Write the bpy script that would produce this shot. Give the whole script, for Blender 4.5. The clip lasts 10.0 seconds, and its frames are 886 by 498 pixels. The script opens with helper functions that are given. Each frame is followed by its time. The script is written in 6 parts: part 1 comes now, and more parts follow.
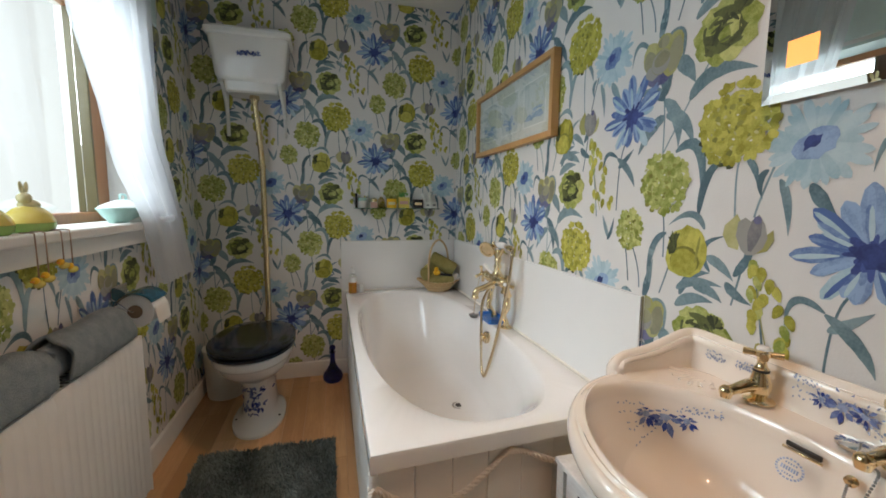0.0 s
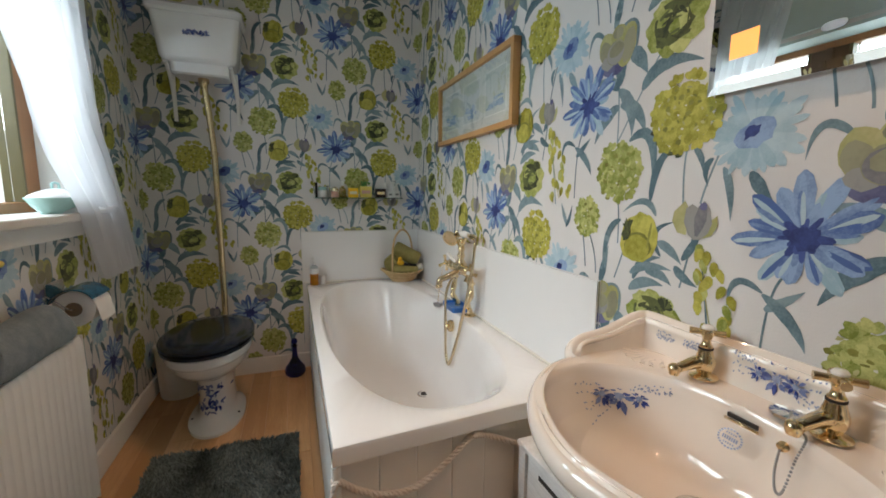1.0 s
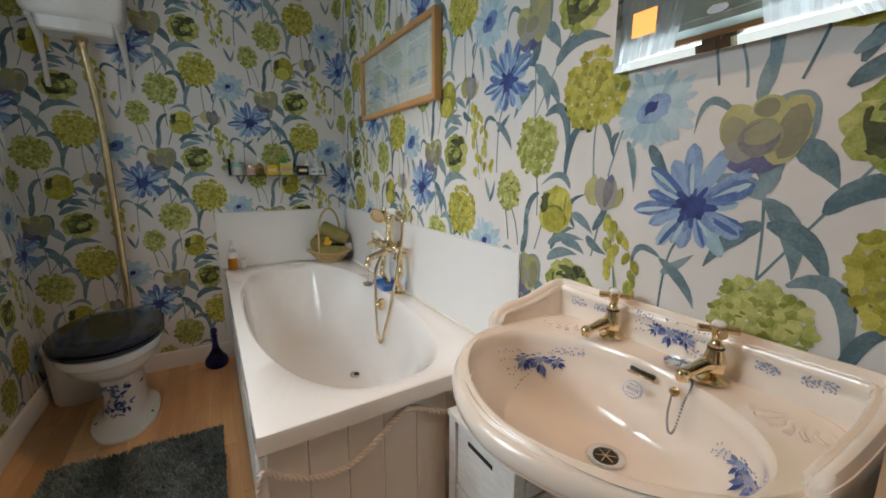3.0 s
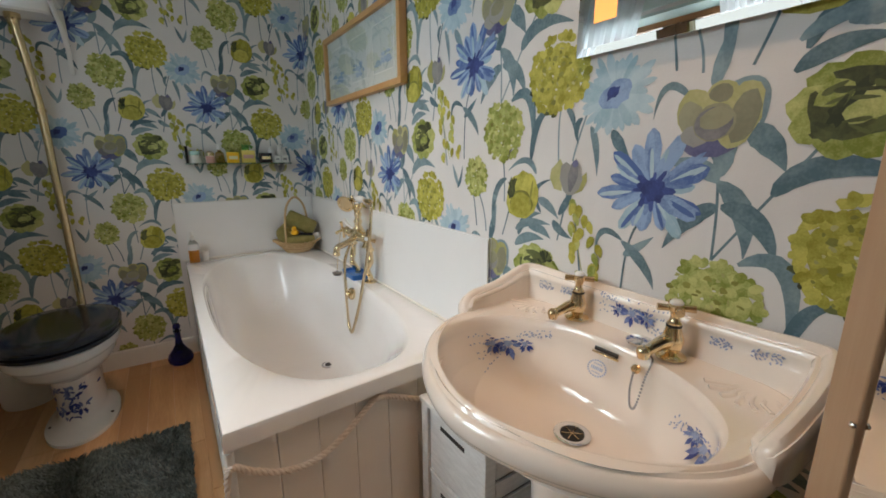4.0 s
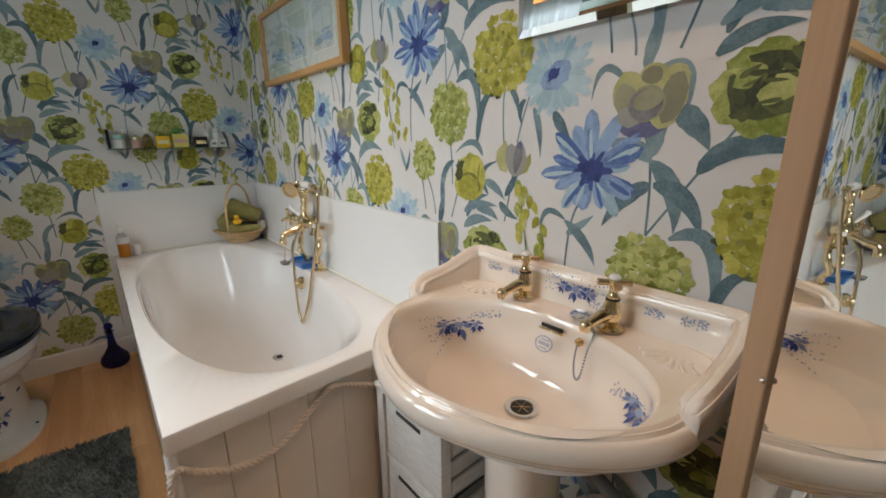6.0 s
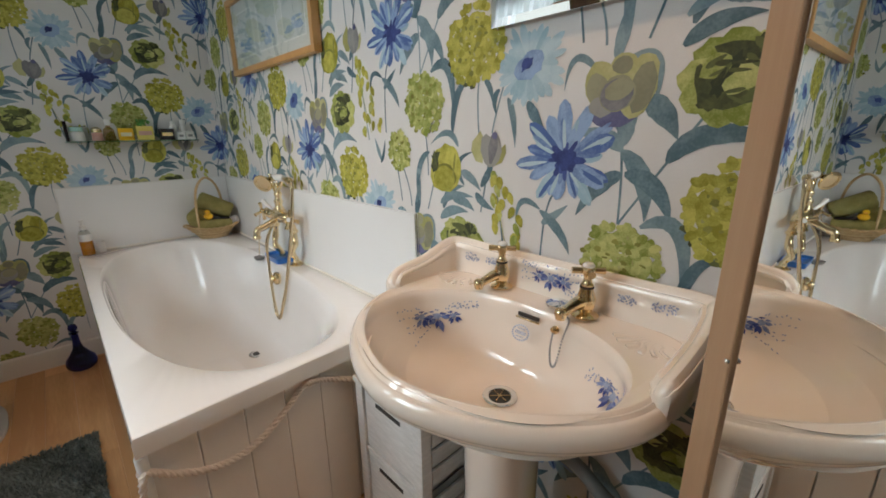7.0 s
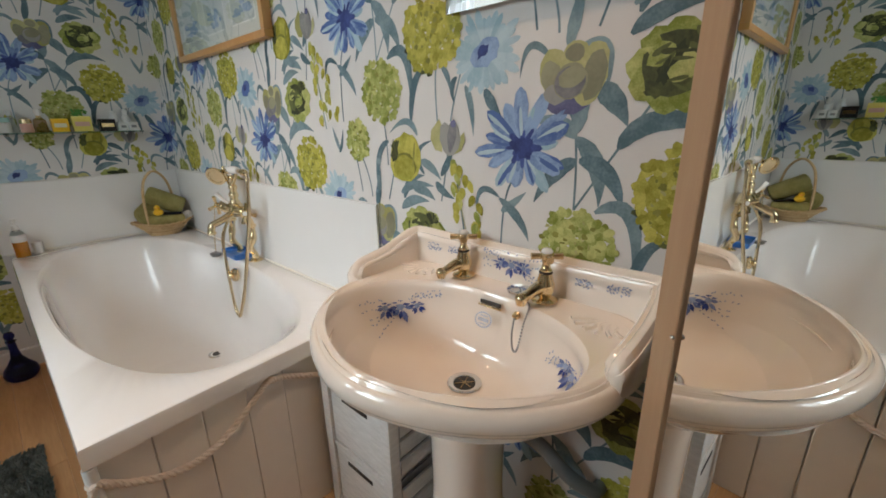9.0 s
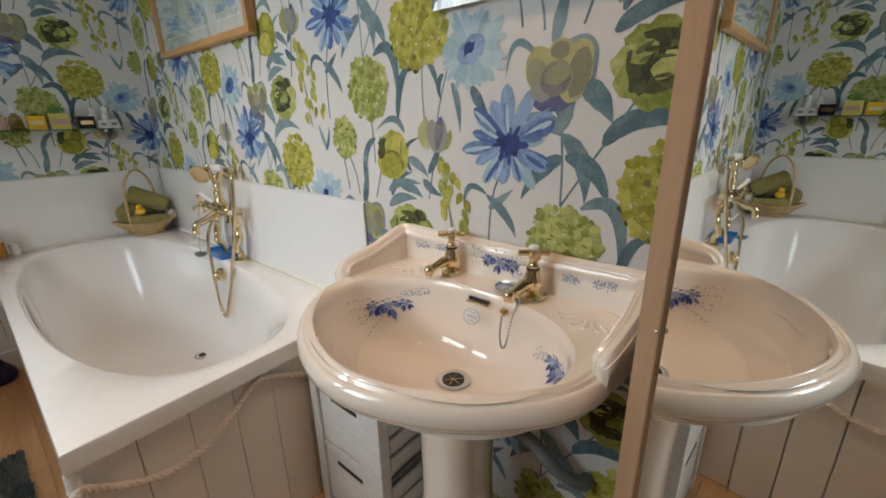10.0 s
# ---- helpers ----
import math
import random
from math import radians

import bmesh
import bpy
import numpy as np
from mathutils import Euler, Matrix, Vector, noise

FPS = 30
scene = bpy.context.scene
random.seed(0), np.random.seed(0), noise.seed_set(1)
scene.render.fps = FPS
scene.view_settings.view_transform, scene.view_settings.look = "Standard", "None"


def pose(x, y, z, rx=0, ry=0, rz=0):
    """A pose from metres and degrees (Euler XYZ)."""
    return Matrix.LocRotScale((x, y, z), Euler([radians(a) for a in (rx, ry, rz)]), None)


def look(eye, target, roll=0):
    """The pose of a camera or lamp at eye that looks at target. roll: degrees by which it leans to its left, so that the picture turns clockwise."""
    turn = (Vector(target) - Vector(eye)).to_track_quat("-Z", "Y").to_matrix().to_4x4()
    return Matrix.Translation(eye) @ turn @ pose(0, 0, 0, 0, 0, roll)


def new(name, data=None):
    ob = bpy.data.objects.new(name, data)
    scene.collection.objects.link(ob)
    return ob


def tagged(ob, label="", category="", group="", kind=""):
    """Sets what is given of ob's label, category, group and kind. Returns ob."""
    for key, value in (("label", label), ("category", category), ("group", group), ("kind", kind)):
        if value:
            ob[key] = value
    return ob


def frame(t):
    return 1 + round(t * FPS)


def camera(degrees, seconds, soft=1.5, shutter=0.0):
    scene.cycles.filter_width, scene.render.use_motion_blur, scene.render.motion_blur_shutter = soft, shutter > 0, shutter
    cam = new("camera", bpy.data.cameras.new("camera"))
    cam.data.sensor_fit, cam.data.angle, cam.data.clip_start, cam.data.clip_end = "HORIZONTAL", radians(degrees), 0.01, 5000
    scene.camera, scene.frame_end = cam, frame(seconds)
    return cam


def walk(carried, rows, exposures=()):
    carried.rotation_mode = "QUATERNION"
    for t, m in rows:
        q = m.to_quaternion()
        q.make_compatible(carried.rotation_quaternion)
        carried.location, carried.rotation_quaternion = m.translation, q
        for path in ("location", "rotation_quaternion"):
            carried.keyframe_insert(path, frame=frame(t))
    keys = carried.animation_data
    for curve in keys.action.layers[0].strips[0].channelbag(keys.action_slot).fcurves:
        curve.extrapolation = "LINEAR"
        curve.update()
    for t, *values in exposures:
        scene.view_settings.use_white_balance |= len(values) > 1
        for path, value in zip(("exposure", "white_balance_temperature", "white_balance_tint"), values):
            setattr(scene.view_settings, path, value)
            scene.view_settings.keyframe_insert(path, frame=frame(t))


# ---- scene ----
cam = camera(95.2, 10.0, soft=1.7)
PATH = [
    (0, (-0.78, -2.558, 1.084), (-0.255, -0.641, 0.856), 0.6),
    (0.5, (-0.775, -2.556, 1.081), (-0.171, -0.665, 0.837), 0.5),
    (1, (-0.77, -2.555, 1.079), (-0.083, -0.697, 0.805), 0.5),
    (1.5, (-0.765, -2.554, 1.077), (0.003, -0.732, 0.773), 0.4),
    (2, (-0.757, -2.553, 1.077), (0.088, -0.771, 0.743), 0.2),
    (2.5, (-0.752, -2.554, 1.075), (0.163, -0.811, 0.722), 0.2),
    (4, (-0.737, -2.555, 1.07), (0.351, -0.935, 0.631), -0.2),
    (4.5, (-0.734, -2.556, 1.069), (0.406, -0.978, 0.61), -0.3),
    (5, (-0.729, -2.557, 1.067), (0.456, -1.017, 0.592), -0.3),
    (5.5, (-0.726, -2.558, 1.067), (0.493, -1.051, 0.573), -0.4),
    (7, (-0.717, -2.561, 1.063), (0.605, -1.164, 0.513), -0.7),
    (7.5, (-0.714, -2.563, 1.061), (0.638, -1.201, 0.499), -0.7),
    (8, (-0.71, -2.565, 1.061), (0.668, -1.235, 0.486), -0.9),
    (8.5, (-0.708, -2.567, 1.061), (0.693, -1.266, 0.474), -1.0),
    (9, (-0.706, -2.568, 1.06), (0.717, -1.295, 0.463), -1.0),
    (9.5, (-0.705, -2.569, 1.059), (0.735, -1.319, 0.457), -1.1),
    (10, (-0.705, -2.57, 1.059), (0.751, -1.34, 0.451), -1.0),
]
walk(cam, [(t, look(eye, target, roll)) for t, eye, target, roll in PATH])

# ---- light and world ----
world = bpy.data.worlds.new("world")
scene.world = world
world.use_nodes = True
wn = world.node_tree
sky = wn.nodes.new("ShaderNodeTexSky")
sky.sky_type, sky.sun_disc = "NISHITA", False
sky.sun_elevation, sky.sun_rotation = radians(40), radians(250)
wn.nodes["Background"].inputs["Strength"].default_value = 0.12
wn.links.new(sky.outputs[0], wn.nodes["Background"].inputs["Color"])


def area_lamp(name, m, sx, sy, power, colour, spread=180):
    d = bpy.data.lights.new(name, "AREA")
    d.shape, d.size, d.size_y, d.energy, d.color = "RECTANGLE", sx, sy, power, colour
    d.spread = radians(spread)
    o = new(name, d)
    o.matrix_world = m
    return o


SUN = bpy.data.lights.new("sun", "SUN")
SUN.energy, SUN.angle, SUN.color = 1.0, radians(12), (1.0, 0.97, 0.92)
new("sun", SUN).matrix_world = look((-6, -3, 5), (0, 0, 0))
# sky light through the window opening
area_lamp("window_light", look((-1.98, -1.355, 1.72), (-0.75, -1.355, 0.45)), 1.4, 0.9, 37, (0.80, 0.92, 1.0))
# warm ceiling spots
for sx, sy, sp in ((-0.45, -2.2, 21), (-0.70, -1.15, 25)):
    dl = bpy.data.lights.new("ceiling_spot", "SPOT")
    dl.energy, dl.color, dl.spot_size, dl.spot_blend, dl.shadow_soft_size = sp * 1.10, (1.0, 0.62, 0.38), radians(92), 0.85, 0.014
    new("ceiling_spot", dl).matrix_world = look((sx, sy, 2.225), (sx + 0.02, sy, 0))

# ---- materials ----


def mat(name, col, rough=0.5, metal=0.0, vary=0.12, scale=6.0, bump=0.0, bscale=60.0, spec=0.5, second=None, island=0.0, coat=0.0, objrand=0.0, stretch=None):
    m = bpy.data.materials.new(name)
    m.use_nodes = True
    nt = m.node_tree
    b = nt.nodes["Principled BSDF"]
    b.inputs["Roughness"].default_value = rough
    b.inputs["Metallic"].default_value = metal
    b.inputs["Specular IOR Level"].default_value = spec
    b.inputs["Coat Weight"].default_value = coat
    b.inputs["Coat Roughness"].default_value = 0.02
    tc = nt.nodes.new("ShaderNodeTexCoord")
    src = tc.outputs["Object"]
    if stretch:
        mp = nt.nodes.new("ShaderNodeMapping")
        mp.inputs["Scale"].default_value = stretch
        nt.links.new(src, mp.inputs[0])
        src = mp.outputs[0]
    n1 = nt.nodes.new("ShaderNodeTexNoise")
    n1.inputs["Scale"].default_value, n1.inputs["Detail"].default_value = scale, 5
    n2 = nt.nodes.new("ShaderNodeTexNoise")
    n2.inputs["Scale"].default_value, n2.inputs["Detail"].default_value = scale * 7, 3
    for n in (n1, n2):
        nt.links.new(src, n.inputs["Vector"])
    add = nt.nodes.new("ShaderNodeMath")
    add.operation = "MULTIPLY_ADD"
    nt.links.new(n1.outputs[0], add.inputs[0])
    add.inputs[1].default_value = 0.65
    half = nt.nodes.new("ShaderNodeMath")
    half.operation = "MULTIPLY"
    half.inputs[1].default_value = 0.35
    nt.links.new(n2.outputs[0], half.inputs[0])
    nt.links.new(half.outputs[0], add.inputs[2])
    fac = add.outputs[0]
    if island or objrand:
        g = nt.nodes.new("ShaderNodeNewGeometry" if island else "ShaderNodeObjectInfo")
        mx = nt.nodes.new("ShaderNodeMath")
        mx.operation = "MULTIPLY_ADD"
        nt.links.new(g.outputs["Random Per Island" if island else "Random"], mx.inputs[0])
        mx.inputs[1].default_value = (island or objrand)
        sub = nt.nodes.new("ShaderNodeMath")
        sub.operation = "SUBTRACT"
        nt.links.new(fac, sub.inputs[0])
        sub.inputs[1].default_value = (island or objrand) / 2
        nt.links.new(sub.outputs[0], mx.inputs[2])
        fac = mx.outputs[0]
    ramp = nt.nodes.new("ShaderNodeValToRGB")
    c2 = second or [min(1, c * (1 + vary)) for c in col]
    c1 = col if second else [c * (1 - vary) for c in col]
    ramp.color_ramp.elements[0].position, ramp.color_ramp.elements[1].position = 0.3, 0.7
    ramp.color_ramp.elements[0].color, ramp.color_ramp.elements[1].color = (*c1, 1), (*c2, 1)
    nt.links.new(fac, ramp.inputs[0])
    nt.links.new(ramp.outputs[0], b.inputs["Base Color"])
    if bump:
        n3 = nt.nodes.new("ShaderNodeTexNoise")
        n3.inputs["Scale"].default_value, n3.inputs["Detail"].default_value = bscale, 4
        nt.links.new(src, n3.inputs["Vector"])
        bp = nt.nodes.new("ShaderNodeBump")
        bp.inputs["Strength"].default_value, bp.inputs["Distance"].default_value = bump, 0.004
        nt.links.new(n3.outputs[0], bp.inputs["Height"])
        nt.links.new(bp.outputs[0], b.inputs["Normal"])
    return m


def glow(name, col, strength):
    m = bpy.data.materials.new(name)
    m.use_nodes = True
    b = m.node_tree.nodes["Principled BSDF"]
    b.inputs["Base Color"].default_value = (0.02, 0.02, 0.02, 1)
    b.inputs["Emission Color"].default_value = (*col, 1)
    b.inputs["Emission Strength"].default_value = strength
    return m


def glassy(name, col, rough=0.0, ior=1.45, trans=1.0):
    m = bpy.data.materials.new(name)
    m.use_nodes = True
    b = m.node_tree.nodes["Principled BSDF"]
    b.inputs["Base Color"].default_value = (*col, 1)
    b.inputs["Roughness"].default_value = rough
    b.inputs["IOR"].default_value = ior
    b.inputs["Transmission Weight"].default_value = trans
    return m


M = dict(
    paper=mat("wallpaper_ground", (0.74, 0.72, 0.70), 0.75, vary=0.03, scale=3, bump=0.15, bscale=220),
    white=mat("white_paint", (0.78, 0.77, 0.74), 0.45, vary=0.03, scale=4, bump=0.05, bscale=40),
    ceil=mat("ceiling_paint", (0.78, 0.77, 0.75), 0.8, vary=0.03, scale=2),
    aqua=mat("pale_aqua_paint", (0.55, 0.66, 0.64), 0.6, vary=0.04, scale=3),
    acrylic=mat("bath_acrylic", (0.89, 0.89, 0.885), 0.03, vary=0.012, scale=3, spec=0.7, coat=1.0),
    # white basin china, the ceiling spots' warm cast put into its colour
    china=mat("warm_lit_china", (0.91, 0.825, 0.735), 0.035, vary=0.012, scale=5, spec=0.7, coat=1.0),
    wchina=mat("white_china", (0.84, 0.84, 0.82), 0.05, vary=0.015, scale=5, spec=0.7, coat=0.4),
    tile=mat("splashback_gloss", (0.84, 0.84, 0.83), 0.12, vary=0.015, scale=2),
    gold=mat("gold_plate", (0.86, 0.70, 0.44), 0.08, 1.0, vary=0.08, scale=20),
    brass=mat("aged_brass", (0.70, 0.55, 0.33), 0.22, 1.0, vary=0.15, scale=14),
    hose=mat("brass_hose", (0.66, 0.54, 0.36), 0.22, 1.0, vary=0.1, scale=30),
    chrome=mat("chrome", (0.75, 0.74, 0.72), 0.12, 1.0, vary=0.06, scale=20),
    dark=mat("dark_hole", (0.02, 0.018, 0.016), 0.5, vary=0.2),
    floor=mat("beech_laminate", (0.47, 0.27, 0.125), 0.30, second=(0.68, 0.43, 0.22), scale=3, objrand=0.5, stretch=(7, 0.6, 1), bump=0.04, bscale=30),
    oak=mat("golden_oak", (0.50, 0.26, 0.09), 0.4, second=(0.64, 0.37, 0.15), scale=5, stretch=(1, 1, 0.15), bump=0.06, bscale=70),
    doorwood=mat("door_beech", (0.47, 0.29, 0.17), 0.45, second=(0.54, 0.35, 0.21), scale=4, stretch=(6, 6, 0.3), bump=0.05, bscale=60),
    frame_wood=mat("window_timber", (0.26, 0.11, 0.04), 0.4, second=(0.34, 0.15, 0.055), scale=5, stretch=(4, 4, 0.4)),
    brown_frame=mat("dark_window_timber", (0.09, 0.045, 0.022), 0.5, vary=0.25, scale=6),
    brasstrim=mat("glazing_bead", (0.085, 0.065, 0.02), 0.4, vary=0.08),
    navy=mat("navy_seat_gloss", (0.012, 0.016, 0.026), 0.13, vary=0.2, scale=4, spec=0.4),
    mat_=mat("teal_grey_shag", (0.115, 0.155, 0.16), 0.95, second=(0.215, 0.265, 0.265), scale=25, island=0.7),
    towel=mat("slate_towel", (0.17, 0.21, 0.235), 0.95, second=(0.29, 0.335, 0.36), scale=30, bump=1.0, bscale=350),
    olive=mat("olive_towel", (0.25, 0.225, 0.065), 0.95, second=(0.38, 0.34, 0.13), scale=30, bump=0.8, bscale=350),
    wicker=mat("wicker", (0.50, 0.33, 0.15), 0.6, second=(0.68, 0.50, 0.28), scale=40, island=0.5),
    rope=mat("rope", (0.74, 0.64, 0.55), 0.9, second=(0.86, 0.78, 0.70), scale=60, bump=0.8, bscale=260),
    panelpaint=mat("panel_paint", (0.83, 0.79, 0.73), 0.5, vary=0.03, scale=4),
    cobalt=glassy("cobalt_glass", (0.012, 0.015, 0.22), 0.03),
    bluep=mat("blue_plastic", (0.03, 0.17, 0.55), 0.3, vary=0.1),
    transfer=mat("blue_transfer", (0.035, 0.06, 0.25), 0.12, second=(0.20, 0.26, 0.48), scale=60, island=0.5),
    transfer2=mat("pale_blue_transfer", (0.30, 0.36, 0.52), 0.12, vary=0.15, scale=60, island=0.4),
    mirror=mat("mirror_silver", (0.88, 0.90, 0.89), 0.0, 1.0, vary=0.0),
    clear=glassy("clear_glass", (0.93, 0.97, 0.95), 0.0),
    shelfglass=glassy("green_glass", (0.55, 0.85, 0.75), 0.0),
    orangeliq=mat("orange_oil", (0.88, 0.34, 0.02), 0.12, vary=0.06, coat=0.5),
    amber=glassy("amber_glass", (0.75, 0.55, 0.30), 0.03),
    orange=mat("orange_paint", (0.75, 0.30, 0.03), 0.5, vary=0.1),
    yellow=mat("yellow_glaze", (0.70, 0.55, 0.10), 0.2, second=(0.78, 0.66, 0.22), scale=12),
    duck=mat("yellow_rubber", (0.85, 0.50, 0.02), 0.35, vary=0.05),
    green=mat("green_glaze", (0.30, 0.48, 0.12), 0.2, vary=0.1),
    cream=mat("cream_glaze", (0.80, 0.74, 0.52), 0.2, vary=0.06),
    turq=mat("turquoise_glaze", (0.42, 0.66, 0.62), 0.15, vary=0.08),
    black=mat("black_pack", (0.02, 0.018, 0.02), 0.25, vary=0.2),
    whitepack=mat("white_pack", (0.78, 0.77, 0.74), 0.35, vary=0.03),
    pinkpack=mat("pink_pack", (0.62, 0.36, 0.30), 0.35, vary=0.1),
    greenpack=mat("green_pack", (0.10, 0.32, 0.06), 0.4, vary=0.1),
    paperroll=mat("tissue", (0.82, 0.81, 0.79), 0.9, vary=0.03, bump=0.3, bscale=150),
    card=mat("card_tube", (0.25, 0.17, 0.11), 0.9, vary=0.1),
    mountcard=mat("mount_card", (0.62, 0.63, 0.60), 0.8, vary=0.02),
    printpaper=mat("print_paper", (0.54, 0.57, 0.56), 0.8, vary=0.04, scale=20),
    sketch=mat("blue_wash", (0.14, 0.25, 0.46), 0.8, second=(0.40, 0.48, 0.60), scale=30),
    ribbon=mat("string", (0.30, 0.20, 0.14), 0.9, vary=0.1),
    seal=mat("silicone", (0.80, 0.77, 0.70), 0.35, vary=0.05, scale=9),
    rabbit=mat("pale_rabbit_glaze", (0.66, 0.60, 0.30), 0.25, second=(0.78, 0.74, 0.48), scale=25),
    pipe=mat("grey_pipe", (0.20, 0.22, 0.22), 0.4, vary=0.15, scale=9),
    grey=mat("grey_metal", (0.30, 0.30, 0.30), 0.4, 0.6, vary=0.1),
    whitewash=mat("whitewashed_wood", (0.62, 0.61, 0.59), 0.7, second=(0.80, 0.79, 0.77), scale=8, stretch=(3, 3, 14), bump=0.5, bscale=60),
    outside=glow("outside_white", (0.95, 0.97, 0.97), 1.0),
    warmlamp=glow("warm_lamp", (1.0, 0.40, 0.09), 1.5),
    spotglow=glow("spot_glow", (1.0, 0.78, 0.5), 45.0),
)
sheer = bpy.data.materials.new("sheer_voile")
sheer.use_nodes = True
snt = sheer.node_tree
sb = snt.nodes["Principled BSDF"]
sb.inputs["Base Color"].default_value = (0.86, 0.87, 0.90, 1)
sb.inputs["Roughness"].default_value = 0.9
stl = snt.nodes.new("ShaderNodeBsdfTranslucent")
stl.inputs[0].default_value = (0.86, 0.87, 0.90, 1)
stp = snt.nodes.new("ShaderNodeBsdfTransparent")
sm1 = snt.nodes.new("ShaderNodeMixShader")
sm2 = snt.nodes.new("ShaderNodeMixShader")
sm1.inputs[0].default_value, sm2.inputs[0].default_value = 0.5, 0.35
snt.links.new(sb.outputs[0], sm1.inputs[1]), snt.links.new(stl.outputs[0], sm1.inputs[2])
snt.links.new(sm1.outputs[0], sm2.inputs[1]), snt.links.new(stp.outputs[0], sm2.inputs[2])
snt.links.new(sm2.outputs[0], snt.nodes["Material Output"].inputs[0])
M["sheer"] = sheer

# ---- mesh helpers ----


def thing(name, label, category, group="", kind="", at=(0, 0, 0)):
    e = new(name)
    e.location = at
    e.empty_display_size = 0.05
    return tagged(e, label, category, group, kind)


def part(name, bm, material, parent=None, label="", smooth=True, mats=None):
    me = bpy.data.meshes.new(name)
    bmesh.ops.recalc_face_normals(bm, faces=bm.faces)
    bm.to_mesh(me)
    bm.free()
    for x in (mats or [material]):
        me.materials.append(x)
    if smooth:
        flags = [p.use_smooth for p in me.polygons]
        me.set_sharp_from_angle(angle=radians(40))
        me.polygons.foreach_set("use_smooth", flags)
    o = new(name, me)
    if parent is not None:
        o.parent = parent
        bpy.context.view_layer.update()
        o.matrix_parent_inverse = parent.matrix_world.inverted()
    if label:
        o["label"] = label
    return o


def box(x0, x1, y0, y1, z0, z1, bev=0.0, seg=2, bm=None):
    bm2 = bmesh.new()
    bmesh.ops.create_cube(bm2, size=1, matrix=Matrix.LocRotScale(((x0 + x1) / 2, (y0 + y1) / 2, (z0 + z1) / 2), None, (abs(x1 - x0), abs(y1 - y0), abs(z1 - z0))))
    if bev:
        bmesh.ops.bevel(bm2, geom=bm2.edges[:], offset=bev, segments=seg, profile=0.5, affect="EDGES")
    return join(bm, bm2) if bm else bm2


def join(a, b):
    me = bpy.data.meshes.new("tmp")
    b.to_mesh(me)
    a.from_mesh(me)
    bpy.data.meshes.remove(me)
    b.free()
    return a


def loft(rings, cap0=True, cap1=True, closed=True):
    bm = bmesh.new()
    vs = [[bm.verts.new(p) for p in r] for r in rings]
    n = len(rings[0])
    for a, b in zip(vs, vs[1:]):
        for i in range(n if closed else n - 1):
            bm.faces.new((a[i], a[(i + 1) % n], b[(i + 1) % n], b[i]))
    for fc in bm.faces:
        fc.smooth = True
    if cap0:
        bm.faces.new(vs[0][::-1])
    if cap1:
        bm.faces.new(vs[-1])
    return bm


def lathe(profile, at=(0, 0, 0), n=28, axis=None):
    m = Matrix.Translation(at) @ (Vector((0, 0, 1)).rotation_difference(Vector(axis)).to_matrix().to_4x4() if axis else Matrix())
    rings = [[m @ Vector((max(r, 1e-4) * math.cos(2 * math.pi * i / n), max(r, 1e-4) * math.sin(2 * math.pi * i / n), z)) for i in range(n)] for r, z in profile]
    return loft(rings)


def spline(pts, k=8):
    pts = [Vector(p) for p in pts]
    ext = [2 * pts[0] - pts[1], *pts, 2 * pts[-1] - pts[-2]]
    out = []
    for a, b, c, d in zip(ext, ext[1:], ext[2:], ext[3:]):
        for i in range(k):
            t = i / k
            out.append(0.5 * (2 * b + (c - a) * t + (2 * a - 5 * b + 4 * c - d) * t * t + (3 * b - a - 3 * c + d) * t ** 3))
    return out + [pts[-1]]


def tube(pts, r, n=10, k=8, smooth=True, flat=1.0):
    path = spline(pts, k) if smooth else [Vector(p) for p in pts]
    rings, side = [], None
    for i, p in enumerate(path):
        d = (path[min(i + 1, len(path) - 1)] - path[max(i - 1, 0)]).normalized()
        if side is None:
            side = d.orthogonal().normalized()
        side = (side - d * side.dot(d)).normalized()
        up = d.cross(side)
        rr = r(i / (len(path) - 1)) if callable(r) else r
        rings.append([p + rr * (math.cos(2 * math.pi * j / n) * side + flat * math.sin(2 * math.pi * j / n) * up) for j in range(n)])
    return loft(rings)


def ball(at, r, sx=1, sy=1, sz=1, n=14, rot=None):
    bm = bmesh.new()
    bmesh.ops.create_uvsphere(bm, u_segments=n, v_segments=max(6, n * 2 // 3), radius=r, matrix=Matrix.LocRotScale(at, rot, (sx, sy, sz)))
    for fc in bm.faces:
        fc.smooth = True
    return bm


def superell(cx, cy, ax, ay, e, z, n=64, e2=None):
    out = []
    for i in range(n):
        t = 2 * math.pi * i / n
        c, s = math.cos(t), math.sin(t)
        p = e2 if (e2 and c > 0) else e
        out.append((cx + ax * math.copysign(abs(c) ** (2 / p), c), cy + ay * math.copysign(abs(s) ** (2 / p), s), z))
    return out


def strew(bm, c, u, v, w, count, size, seed, spray=1.0):
    """A painted sprig of little leaves lying on a surface: centre c, axes u, v, facing w."""
    r = random.Random(seed)
    c, u, v, w = Vector(c), Vector(u), Vector(v), Vector(w)
    for i in range(count):
        a, d = r.uniform(-0.9, 0.9), r.uniform(-0.35, 0.35)
        p = c + u * a * spray + v * d + w * (0.0006 + 0.00004 * i)
        t = r.uniform(0, math.pi * 2)
        e1 = (u.normalized() * math.cos(t) + v.normalized() * math.sin(t)) * size * r.uniform(0.6, 1.3)
        e2 = w.cross(e1).normalized() * size * r.uniform(0.25, 0.45)
        bm.faces.new([bm.verts.new(q) for q in (p - e1, p - 0.3 * e1 - e2, p + 0.5 * e1 - 0.8 * e2, p + e1, p + 0.5 * e1 + 0.8 * e2, p - 0.3 * e1 + e2)])
    return bm

